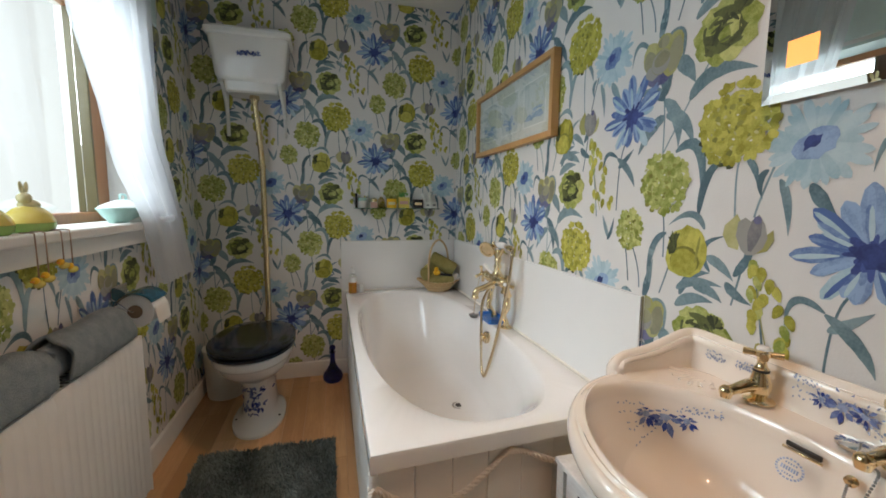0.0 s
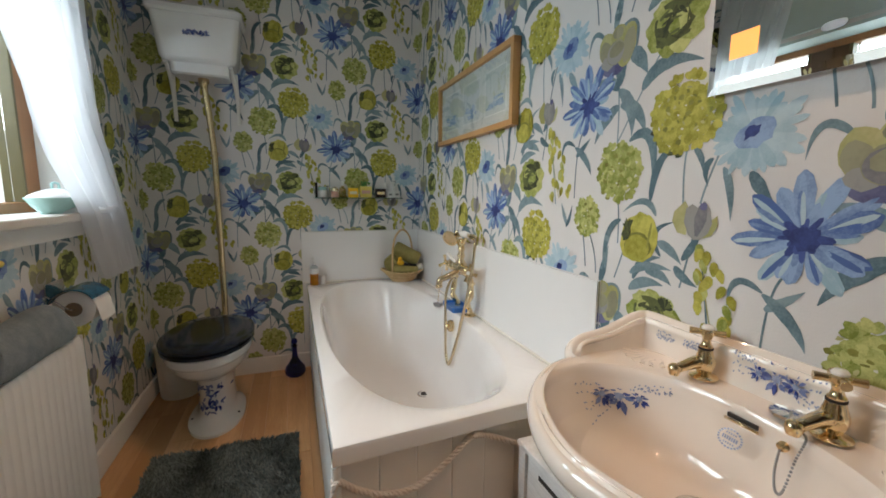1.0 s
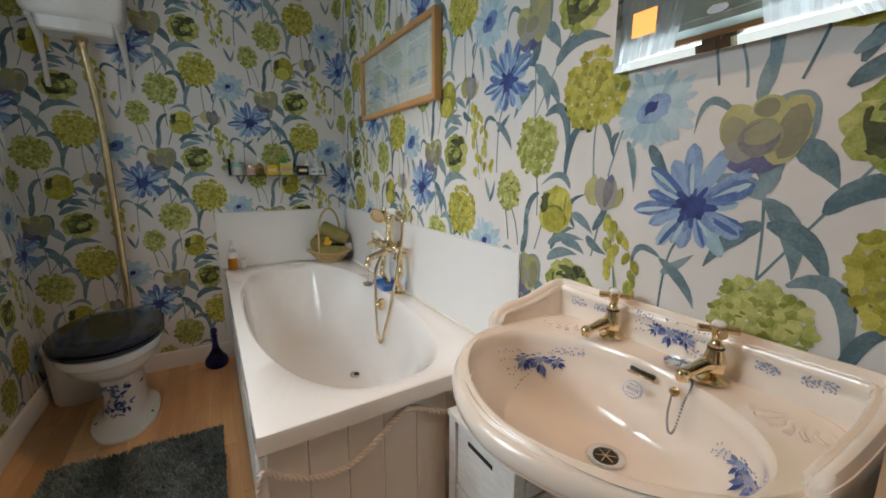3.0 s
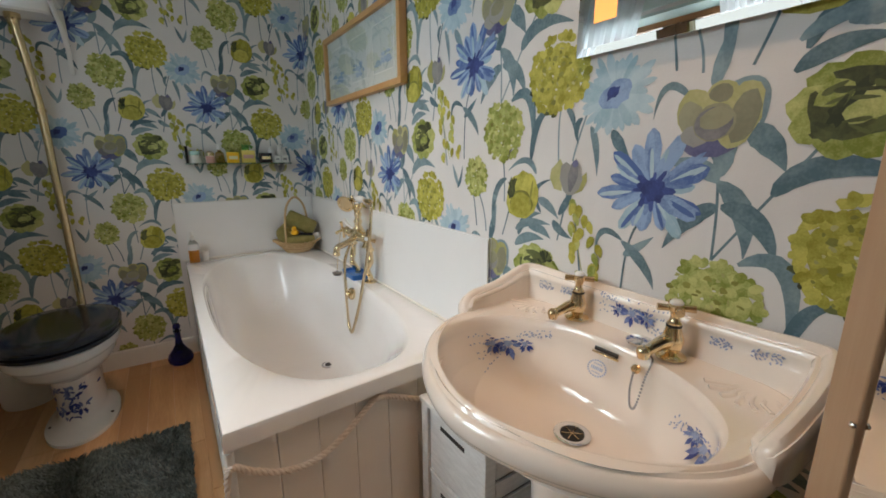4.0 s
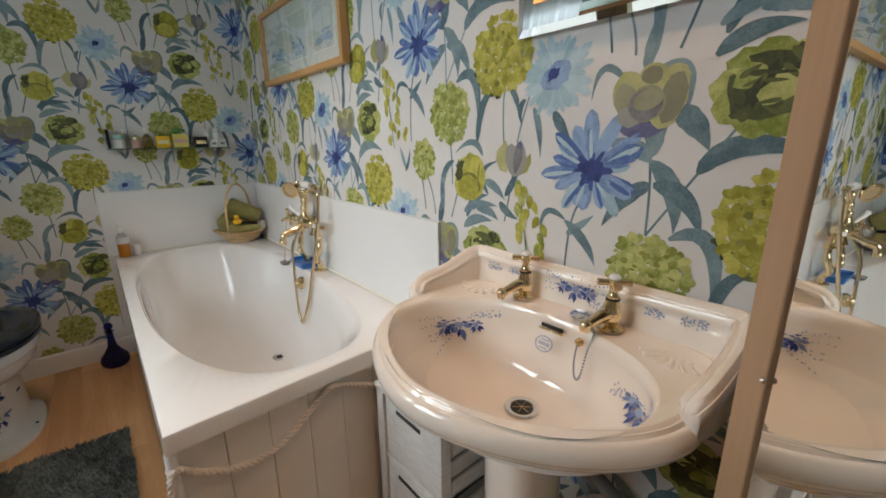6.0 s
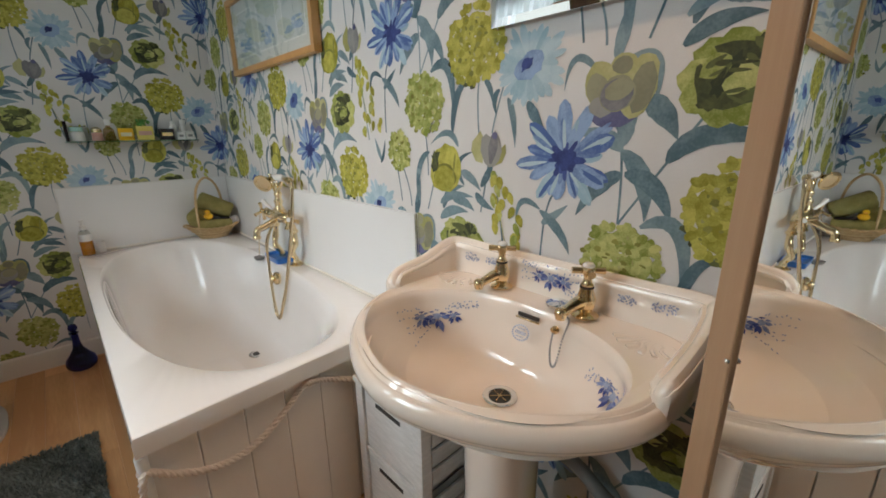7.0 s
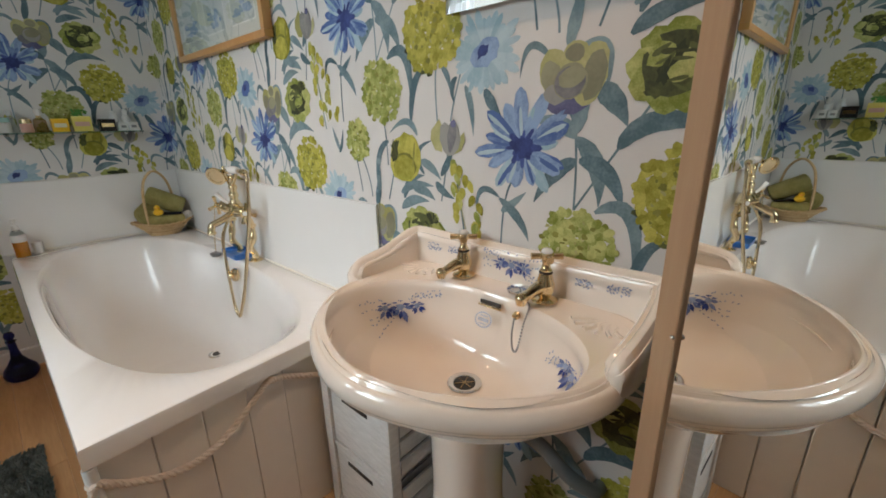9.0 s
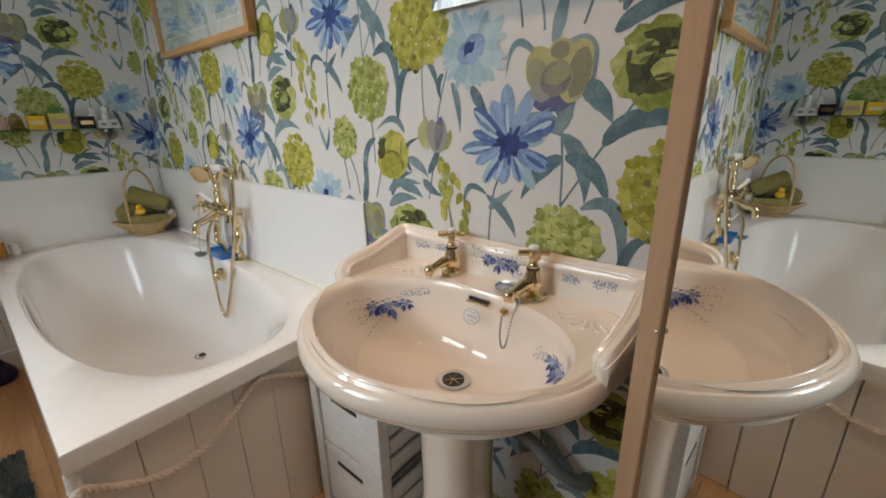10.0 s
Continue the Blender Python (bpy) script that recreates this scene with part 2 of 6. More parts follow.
# ---- the room ----
XL, YN, ZC = -1.505, -3.03, 2.26      # left wall, near wall, ceiling; right wall x = 0, far wall y = 0
WY0, WY1, WZ0, WZ1 = -2.05, -0.66, 0.975, 1.79  # window opening in the left wall
DX0, DX1, DZ = -0.83, -0.05, 2.03     # doorway in the near wall

floor_ob = tagged(part("floor", box(XL - 0.1, 0.1, YN - 1.2, 0.1, -0.08, -0.012), M["floor"]), "pale beech laminate floor of narrow boards", "floor", kind="structure")
ceiling = tagged(part("ceiling", box(XL - 0.1, 0.1, YN - 1.2, 0.1, ZC, ZC + 0.08), M["ceil"]), "plain white painted bathroom ceiling", "ceiling", kind="structure")
wall_far = tagged(part("wall_far", box(XL - 0.1, 0.1, 0, 0.1, 0, ZC), M["paper"]), "wall papered with a large blue and lime floral print", "wall", kind="structure")
wall_right = tagged(part("wall_right", box(0, 0.1, YN, 0, 0, ZC), M["paper"]), "wall papered with a large blue and lime floral print", "wall", kind="structure")
bm = box(XL - 0.25, XL, YN, WY0, 0, ZC)
box(XL - 0.25, XL, WY1, 0, 0, ZC, bm=bm)
box(XL - 0.25, XL, WY0, WY1, 0, WZ0, bm=bm)
box(XL - 0.25, XL, WY0, WY1, WZ1, ZC, bm=bm)
wall_left = tagged(part("wall_left", bm, M["paper"]), "papered wall with a recessed timber window", "wall", kind="structure")
bm = box(XL - 0.25, DX0, YN - 0.1, YN, 0, ZC)
box(DX1, 0.1, YN - 0.1, YN, 0, ZC, bm=bm)
box(DX0, DX1, YN - 0.1, YN, DZ, ZC, bm=bm)
tagged(part("wall_near", bm, M["white"]), "plain pale wall with the doorway", "wall", kind="structure")
bm = box(XL - 0.1, 0.1, YN - 1.2, YN - 1.1, 0, ZC)
box(XL - 0.15, XL - 0.05, YN - 1.1, YN - 0.1, 0, ZC, bm=bm)
box(0.05, 0.15, YN - 1.1, YN - 0.1, 0, ZC, bm=bm)
tagged(part("wall_hall", bm, M["white"]), "plain pale walls of the hall behind the doorway", "wall", kind="structure")


def skirting(name, pts):
    prof = [(0, 0), (0.016, 0), (0.016, 0.075), (0.011, 0.088), (0.0, 0.092)]
    (x0, y0), (x1, y1) = pts
    d = Vector((x1 - x0, y1 - y0, 0)).normalized()
    nrm = Vector((d.y, -d.x, 0))
    rings = [[Vector((px, py, 0)) + nrm * a + Vector((0, 0, b)) for a, b in prof] for px, py in pts]
    return tagged(part(name, loft(rings), M["white"]), "white painted timber skirting board", "skirting", kind="structure")


skirting("baseboard", [(XL, 0), (-0.70, 0)])
skirting("baseboard", [(XL, YN), (XL, 0)])
skirting("baseboard", [(0, -1.70), (0, YN)])

# window: frame, two sashes, glass, sill
window = thing("window_1", "golden timber casement window set in a deep white recess", "window", kind="structure", at=(XL, -1.35, WZ0))
XF = XL - 0.12
bm = box(XF - 0.06, XF, WY1 - 0.085, WY1, WZ0, WZ1, 0.004)
box(XF - 0.06, XF, WY0, WY0 + 0.085, WZ0, WZ1, 0.004, bm=bm)
box(XF - 0.06, XF, WY0 + 0.085, WY1 - 0.085, WZ0, WZ0 + 0.06, 0.004, bm=bm)
box(XF - 0.06, XF, WY0 + 0.085, WY1 - 0.085, WZ1 - 0.035, WZ1, 0.004, bm=bm)
part("window_frame", bm, M["frame_wood"], window)
bm = box(XF - 0.06, XF + 0.004, -1.39, -1.245, WZ0 + 0.06, WZ1 - 0.035, 0.005)
box(XF + 0.004, XF + 0.012, -1.335, -1.31, WZ0 + 0.06, WZ1 - 0.035, 0.002, bm=bm)
part("mullion", bm, M["brown_frame"], window, "dark stained timber mullion")
for a, b in ((WY0 + 0.085, -1.39), (-1.245, WY1 - 0.085)):
    bm = box(XF - 0.058, XF + 0.003, b - 0.013, b, WZ0 + 0.06, WZ1 - 0.035, 0.002)
    box(XF - 0.058, XF + 0.003, a, a + 0.013, WZ0 + 0.06, WZ1 - 0.035, 0.002, bm=bm)
    part("glazing_bead", bm, M["brasstrim"], window)
    pane = part("pane", box(XF - 0.034, XF - 0.03, a + 0.0135, b - 0.0135, WZ0 + 0.062, WZ1 - 0.037), M["clear"], window)
    pane.visible_shadow = False
part("window_sill", box(XL - 0.12, XL + 0.055, WY0 - 0.04, WY1 + 0.03, WZ0 - 0.002, WZ0 + 0.026, 0.006), M["white"], window, "white painted sill board")
bm = box(XL + 0.002, XL + 0.03, WY0 - 0.02, WY1 + 0.015, WZ0 - 0.055, WZ0 - 0.004, 0.004)
part("apron", bm, M["white"], window)
bm = box(XL - 0.12, XL + 0.003, WY1 - 0.003, WY1 + 0.003, WZ0 + 0.026, WZ1)
box(XL - 0.12, XL + 0.003, WY0 - 0.003, WY0 + 0.003, WZ0 + 0.026, WZ1, bm=bm)
part("reveal", bm, M["white"], window)
bm = box(XL - 0.12, XL + 0.006, WY0 - 0.003, WY1 + 0.003, WZ1 - 0.004, WZ1 + 0.01)
part("head_lining", bm, M["aqua"], window)
part("pelmet_board", box(XL + 0.002, XL + 0.014, WY0 - 0.25, WY1 + 0.2, WZ1 + 0.03, ZC - 0.01, 0.003), M["aqua"], window, "pale aqua painted board over the window")
tagged(part("backdrop", box(XL - 1.0, XL - 0.98, -6.0, 5.0, -1.0, 5.0), M["outside"]), "blown-out white daylight outside the window", "backdrop", kind="structure")

# bathroom door, standing open, with a full-length mirror on it
door = thing("door_1", "beech bathroom door standing open with a full-length mirror on it", "door", kind="structure", at=(-0.81, -3.0, 0))
DA = math.atan2(0.679, 0.734)
DM = Matrix.Translation((-0.25, -2.485, 0)) @ Matrix.Rotation(DA, 4, "Z")  # local x along the door to its free edge, y out of its face


def on_door(name, bm, m, label="", parent=None):
    bm.transform(DM)
    return part(name, bm, m, parent or door, label)


on_door("door_leaf", box(-0.71, 0.0005, -0.042, 0.0, 0.008, 1.99, 0.003), M["doorwood"], "beech veneered door leaf")
on_door("mirror_back", box(-0.651, -0.0375, 0.0006, 0.004, 0.10, 1.92), M["dark"])
on_door("mirror_pane", box(-0.648, -0.0395, 0.0045, 0.009, 0.112, 1.908, 0.0005), M["mirror"], "full-length mirror set in the frame")
for fa, fb in ((-0.0370, 0.0010), (-0.695, -0.652)):
    on_door("frame_stile", box(fa, fb, 0.0005, 0.0130, 0.06, 1.96, 0.0015), M["doorwood"], "beech mirror frame")
for za, zb in ((0.06, 0.103), (1.917, 1.96)):
    on_door("frame_rail", box(-0.6515, -0.0375, 0.0005, 0.0130, za, zb, 0.0015), M["doorwood"])
on_door("mirror_clip", lathe([(0.0028, 0), (0.0028, 0.002), (0.0015, 0.003)], (-0.0350, 0.0130, 0.85), 12, (0, 1, 0)), M["chrome"])
bm = box(DX0 - 0.06, DX0, YN, YN + 0.015, 0, DZ + 0.06, 0.003)
box(DX1, DX1 + 0.04, YN, YN + 0.015, 0, DZ + 0.06, 0.003, bm=bm)
box(DX0, DX1, YN, YN + 0.015, DZ, DZ + 0.06, 0.003, bm=bm)
tagged(part("trim", bm, M["white"]), "white painted door architrave", "architrave", kind="structure")
for sx, sy in ((-0.45, -2.2), (-0.70, -1.15)):
    d = thing("ceiling_spotlight", "small recessed warm ceiling spotlight", "spotlight", "ceiling spotlights", at=(sx, sy, ZC))
    part("bezel", lathe([(0.019, ZC - 0.001), (0.043, ZC - 0.001), (0.043, ZC - 0.005), (0.034, ZC - 0.007), (0.028, ZC - 0.004)], (sx, sy, 0)), M["brass"], d)
    part("lamp_glass", lathe([(0.0, ZC - 0.0015), (0.018, ZC - 0.0015), (0.018, ZC - 0.003), (0.0, ZC - 0.003)], (sx, sy, 0)), M["spotglow"], d)

# ---- bath ----
BX0, BX1, BY0, BY1, BZ = -0.712, -0.008, -1.718, -0.008, 0.53
bath = thing("bath", "white acrylic bath with gold waste and boarded panels", "bath", at=(-0.36, -0.85, 0))


def skew(px):
    """The near end runs slightly out of square."""
    return 0.045 * (px - BX0) / (BX1 - BX0)


def rim_ring(inset, z, n=96):
    pts = []
    cx, cy, hx, hy = (BX0 + BX1) / 2, (BY0 + BY1) / 2, (BX1 - BX0) / 2 - inset, (BY1 - BY0) / 2 - inset
    for i in range(n):
        t = 2 * math.pi * i / n
        c, s = math.cos(t), math.sin(t)
        k = 1 / max(abs(c), abs(s))
        px, py = cx + hx * max(-1, min(1, c * k)), cy + hy * max(-1, min(1, s * k))
        pts.append((px, py + (skew(px) if py < cy - 0.8 * hy else 0), z))
    return pts


def bowl_ring(f, y_far, y_near, z, n=96, wide=0.305, cx=-0.390):
    """One level of the tub: square-shouldered towards the far end, rounder at the near end."""
    pts = []
    cy, hy = (y_far + y_near) / 2, (y_far - y_near) / 2
    for i in range(n):
        t = 2 * math.pi * i / n
        c, s = math.cos(t), math.sin(t)
        ef = 2.75
        e = (ef if s > 0 else 2.4) if c < 0 else (ef if s > 0 else 2.3 + 0.6 * max(0, 1 - (BZ - z) / 0.07))
        pts.append((cx + (wide if c > 0 else 0.285) * f * math.copysign(abs(c) ** (2 / e), c), cy + hy * math.copysign(abs(s) ** (2 / e), s), z))
    return pts


rings = [rim_ring(0.03, BZ - 0.045), rim_ring(0.0, BZ - 0.045), rim_ring(0.0, BZ - 0.01), rim_ring(0.003, BZ - 0.003), rim_ring(0.01, BZ)]
rings += [bowl_ring(1.0, -0.085, -1.646, BZ), bowl_ring(0.985, -0.093, -1.638, BZ - 0.004), bowl_ring(0.968, -0.107, -1.626, BZ - 0.016), bowl_ring(0.955, -0.128, -1.610, BZ - 0.045), bowl_ring(0.93, -0.160, -1.58, BZ - 0.10), bowl_ring(0.88, -0.230, -1.52, BZ - 0.21),
          bowl_ring(0.82, -0.31, -1.44, BZ - 0.31), bowl_ring(0.74, -0.42, -1.38, BZ - 0.365), bowl_ring(0.62, -0.52, -1.28, BZ - 0.39), bowl_ring(0.3, -0.75, -1.05, BZ - 0.398)]
part("tub", loft(rings, False, True), M["acrylic"], bath)
# end panel of boards, side panel
end = part("end_panel", box(BX0 + 0.02, BX1, BY0 + 0.082, BY0 + 0.09, 0.0, BZ - 0.045), M["panelpaint"], bath, "cream tongue-and-groove end panel")
x = BX0 + 0.012
while x < BX1 - 0.01:
    x2 = min(x + 0.094, BX1)
    part("board", box(x + 0.0012, x2 - 0.0012, BY0 + 0.02 + skew(x), BY0 + 0.0345 + skew(x), 0.0, BZ - 0.047, 0.0025), M["panelpaint"], end)
    x = x2
side = part("side_panel", box(BX0 + 0.022, BX0 + 0.03, BY0 + 0.045, BY1, 0.0, BZ - 0.045), M["white"], bath, "white side panel")
for a, b in ((BY0 + 0.05, -1.12), (-1.10, -0.58), (-0.56, BY1 - 0.01)):
    part("inset", box(BX0 + 0.008, BX0 + 0.0215, a, b, 0.0, BZ - 0.048, 0.004), M["white"], side)
part("corner_post", tube([(BX0 + 0.008, BY0 + 0.01, 0.0), (BX0 + 0.008, BY0 + 0.01, BZ - 0.048)], 0.011, smooth=False), M["white"], bath)
WX, WY, WZ = -0.222, -0.835, BZ - 0.3985
waste = part("waste", lathe([(0.013, 0.001), (0.026, 0.0), (0.033, 0.002), (0.034, 0.006), (0.030, 0.007), (0.019, 0.004), (0.012, 0.0035)], (WX, WY, WZ), 24), M["chrome"], bath, "chrome bath waste")
part("waste_hole", lathe([(0.0, 0.0045), (0.018, 0.0055), (0.018, 0.0075), (0.0, 0.0075)], (WX, WY, WZ), 20), M["dark"], bath)
OVP = Vector((-0.117, -0.89, 0.477))
ov = part("overflow", lathe([(0.0, -0.01), (0.027, -0.01), (0.028, 0.0), (0.024, 0.006), (0.012, 0.009), (0.0, 0.011)], OVP, 24, (-1, 0, 0.12)), M["gold"], bath, "gold overflow rose")
part("overflow_knob", lathe([(0.0, 0.008), (0.009, 0.008), (0.011, 0.016), (0.006, 0.022), (0.0, 0.023)], OVP, 16, (-1, 0, 0.12)), M["gold"], bath)

rope_y = BY0 + 0.012
rope = thing("rope", "natural rope swag draped across the bath panel", "rope", at=(BX0, rope_y, 0.45))
rpts = [(-0.712, rope_y, 0.28), (-0.713, rope_y - 0.004, 0.38), (-0.704, rope_y - 0.012, 0.446), (-0.660, rope_y, 0.408), (-0.60, rope_y, 0.376), (-0.54, rope_y, 0.367), (-0.48, rope_y, 0.384), (-0.42, rope_y, 0.424), (-0.375, rope_y, 0.460), (-0.355, rope_y - 0.006, 0.469), (-0.31, rope_y, 0.452), (-0.24, rope_y, 0.416), (-0.14, rope_y, 0.37), (-0.03, rope_y, 0.38)]
rpath = [p + Vector((0, skew(p.x), 0)) for p in spline(rpts, 14)]
part("core", tube(rpath, 0.0062, smooth=False), M["rope"], rope)
for ph in range(3):
    hel = []
    for i, p in enumerate(rpath):
        d = (rpath[min(i + 1, len(rpath) - 1)] - rpath[max(i - 1, 0)]).normalized()
        s = d.cross(Vector((0, 1, 0))).normalized()
        a = i * 0.75 + ph * 2 * math.pi / 3
        hel.append(p + 0.0042 * (math.cos(a) * s + math.sin(a) * d.cross(s)))
    part("strand", tube(hel, 0.0042, 6, smooth=False), M["rope"], rope)
for kx, kz in ((-0.705, 0.447), (-0.356, 0.469)):
    part("knot", ball((kx, rope_y - 0.004 + skew(kx), kz), 0.0105, 1.2, 0.8, 1), M["rope"], rope)

# splashbacks
sb1 = thing("splashback", "glossy white splashback panel round the bath end", "splashback", "bath splashbacks", at=(-0.36, -0.004, BZ))
part("panel", box(-0.728, -0.0085, -0.008, -0.002, BZ + 0.002, 0.838, 0.0015), M["tile"], sb1)
part("edge_trim", box(-0.733, -0.728, -0.0095, -0.002, BZ + 0.002, 0.842, 0.001), M["white"], sb1)
part("top_trim", box(-0.728, -0.0085, -0.0095, -0.002, 0.838, 0.842, 0.001), M["white"], sb1)
sb2 = thing("splashback", "glossy white splashback panel along the bath side", "splashback", "bath splashbacks", at=(-0.004, -0.85, BZ))
part("panel", box(-0.008, -0.002, -1.698, -0.0095, BZ + 0.002, 0.846, 0.0015), M["tile"], sb2)
part("edge_trim", box(-0.0095, -0.002, -1.703, -1.698, BZ + 0.002, 0.848, 0.001), M["chrome"], sb2)
part("sealant", tube([(-0.011, -1.69, BZ + 0.002), (-0.011, -0.012, BZ + 0.002)], 0.0045, smooth=False), M["seal"], sb2, "cream silicone sealant bead")
part("sealant", tube([(-0.72, -0.011, BZ + 0.002), (-0.012, -0.011, BZ + 0.002)], 0.004, smooth=False), M["seal"], sb1, "cream silicone sealant bead")

# ---- basin ----
KY = -2.153
basin = thing("basin", "white china pedestal basin with blue flower transfers", "washbasin", at=(-0.2, KY, 0))
N = 96


def basin_out(inset, z, dz_back=0.0):
    pts = []
    for i in range(N):
        t = 2 * math.pi * i / N
        c, s = math.cos(t), math.sin(t)
        ax, e = (0.216 - inset, 9.0) if c > 0 else (0.237 - inset, 1.74)
        es = 9.0 if c > 0 else 1.74
        px = -0.220 + ax * math.copysign(abs(c) ** (2 / e), c)
        py = KY + (0.293 - inset) * math.copysign(abs(s) ** (2 / es), s)
        if c > 0:
            py = KY + (py - KY) * (1 - 0.02 * c)
        pts.append((px, py, z))
    return pts


def basin_in(f, z, dx=0.0):
    pts = []
    for i in range(N):
        t = 2 * math.pi * i / N
        c, s = math.cos(t), math.sin(t)
        pts.append((-0.252 + dx + (0.158 if c > 0 else 0.174) * f * math.copysign(abs(c) ** 0.92, c), KY - 0.002 + 0.240 * f * math.copysign(abs(s) ** 0.92, s), z))
    return pts


RZ = 0.738
rings = [basin_in(0.33, 0.545, 0.07), basin_in(0.55, 0.570, 0.055), basin_in(0.74, 0.615, 0.035), basin_in(0.90, 0.658, 0.012), basin_in(1.0, 0.682), basin_out(0.034, 0.690)]
# rolled rim with a stepped moulding below and above its widest line
for q in range(-75, 76, 6):
    cut = 0.0026 * math.exp(-((q - 64) / 7) ** 2) + 0.0034 * math.exp(-((q + 34) / 9) ** 2)
    rings.append(basin_out(0.0245 - (0.0245 - cut) * math.cos(radians(q)), 0.7125 + (0.0245 - cut) * math.sin(radians(q))))
rings += [basin_out(0.0185, 0.7364), basin_out(0.0205, 0.7345), basin_out(0.0225, 0.7345), basin_out(0.0245, 0.7370), basin_out(0.0270, 0.7388), basin_out(0.0295, 0.7385),
         basin_in(1.012, RZ - 0.0015), basin_in(0.997, RZ - 0.005), basin_in(0.975, RZ - 0.014)]
for k in range(1, 19):
    q = k / 18
    rings.append(basin_in(0.965 * math.cos(q * math.pi / 2) ** 0.62 + 0.02, RZ - 0.020 - 0.135 * math.sin(q * math.pi / 2) ** 1.25, 0.062 * q ** 1.5))
part("bowl", loft(rings), M["china"], basin)
DRX, DRY, DRZ = -0.19, KY - 0.002, RZ - 0.1545
# upstand with swept wings
us = []
ctrl = [(-0.226, KY + 0.270, 0.006), (-0.221, KY + 0.274, 0.018), (-0.210, KY + 0.279, 0.029), (-0.190, KY + 0.282, 0.036), (-0.158, KY + 0.283, 0.040), (-0.118, KY + 0.284, 0.047), (-0.080, KY + 0.284, 0.060), (-0.046, KY + 0.280, 0.073), (-0.023, KY + 0.264, 0.077), (-0.018, KY + 0.18, 0.074), (-0.018, KY + 0.0, 0.074)]
ctrl = ctrl + [(a, 2 * KY - b, c) for a, b, c in ctrl[-2::-1]]
upath = spline(ctrl, 6)
rings = []
for i, p in enumerate(upath):
    d = upath[min(i + 1, len(upath) - 1)] - upath[max(i - 1, 0)]
    d.z = 0
    d.normalize()
    o = Vector((-d.y, d.x, 0))
    if o.dot(Vector((p.x + 0.24, p.y - KY, 0))) < 0:
        o = -o
    h = max(p.z, 0.001)
    base = Vector((p.x, p.y, 0.728))
    k = 0.62 if abs(p.y - KY) < 0.268 else 1.0
    prof = [(-0.019, 0.004), (-0.0145, 0.0115 + 0.03 * h), (-0.0125, 0.008 + 0.45 * h), (-0.011, 0.006 + 0.68 * h), (-0.0145, 0.007 + 0.75 * h), (-0.0150, 0.008 + 0.83 * h), (-0.0110, 0.009 + 0.90 * h), (-0.006, 0.0075 + 0.91 * h), (-0.003, 0.0105 + 0.96 * h),
            (0.003 * k, 0.013 + h), (0.009 * k, 0.013 + h), (0.0135 * k, 0.009 + 0.985 * h), (0.0150 * k, 0.006 + 0.965 * h), (0.0170 * k, 0.007 + 0.965 * h), (0.0195 * k, 0.003 + 0.93 * h), (0.0200 * k, -0.004 + 0.85 * h), (0.0185 * k, -0.012)]
    nose = min(1.0, 0.35 + 0.11 * min(i, len(upath) - 1 - i))
    rings.append([base + o * (a * nose) + Vector((0, 0, b)) for a, b in prof])
part("upstand", loft(rings), M["china"], basin, "moulded upstand with scrolled ends")
part("pedestal", loft([superell(-0.175, KY, a, b, 2.4, z, 40) for a, b, z in ((0.115, 0.105, 0.0), (0.115, 0.105, 0.03), (0.10, 0.092, 0.05), (0.085, 0.075, 0.10), (0.074, 0.066, 0.35), (0.077, 0.068, 0.48), (0.083, 0.075, 0.54), (0.085, 0.08, 0.565))]), M["china"], basin, "white china pedestal")
bw = part("waste", lathe([(0.0215, -0.004), (0.0225, 0.001), (0.029, 0.003), (0.033, 0.0015), (0.033, 0.0)], (DRX, DRY, DRZ + 0.0015), 28), M["chrome"], basin, "chrome slotted basin waste")
bm = lathe([(0.0, 0.0), (0.0212, 0.0), (0.0212, 0.0016), (0.0, 0.0016)], (DRX, DRY, DRZ + 0.0005), 20)
part("waste_hole", bm, M["dark"], bw)
for k in range(3):
    a = k * math.pi / 3 + 0.3
    part("cross_bar", tube([(DRX - 0.019 * math.cos(a), DRY - 0.019 * math.sin(a), DRZ + 0.003), (DRX + 0.019 * math.cos(a), DRY + 0.019 * math.sin(a), DRZ + 0.003)], 0.0010, 6, smooth=False), M["brass"], bw)
# overflow slot and maker's mark on the back slope of the bowl
sl = part("overflow_slot", box(-0.107, -0.1025, KY - 0.024, KY + 0.024, RZ - 0.022, RZ - 0.014, 0.0015), M["dark"], basin)
part("slot_lip", tube([(-0.108, KY - 0.026, RZ - 0.024), (-0.1085, KY + 0.026, RZ - 0.024)], 0.0025, 8, smooth=False), M["gold"], basin)


def oval_mark(c, u, v, w, m, nm):
    bm = bmesh.new()
    for k in range(22):
        a = 2 * math.pi * k / 22
        e = Vector(c) + Vector(u) * math.cos(a) + Vector(v) * math.sin(a)
        du = (Vector(u) * -math.sin(a) + Vector(v) * math.cos(a)) * 0.10
        dv = (Vector(u) * math.cos(a) + Vector(v) * math.sin(a)) * 0.10
        bm.faces.new([bm.verts.new(e + q) for q in (-du - dv, du - dv, du + dv, -du + dv)])
    for k in range(-3, 4):
        e = Vector(c) + Vector(u) * k * 0.2
        bm.faces.new([bm.verts.new(e + Vector(u) * a + Vector(v) * b) for a, b in ((-0.07, -0.22), (0.07, -0.22), (0.07, 0.22), (-0.07, 0.22))])
    for k in (-1, 1):
        for j in range(-2, 3):
            e = Vector(c) + Vector(u) * j * 0.2 + Vector(v) * k * 0.55
            bm.faces.new([bm.verts.new(e + Vector(u) * a + Vector(v) * b) for a, b in ((-0.06, -0.1), (0.06, -0.1), (0.06, 0.1), (-0.06, 0.1))])
    return part(nm, bm, m, basin, smooth=False)


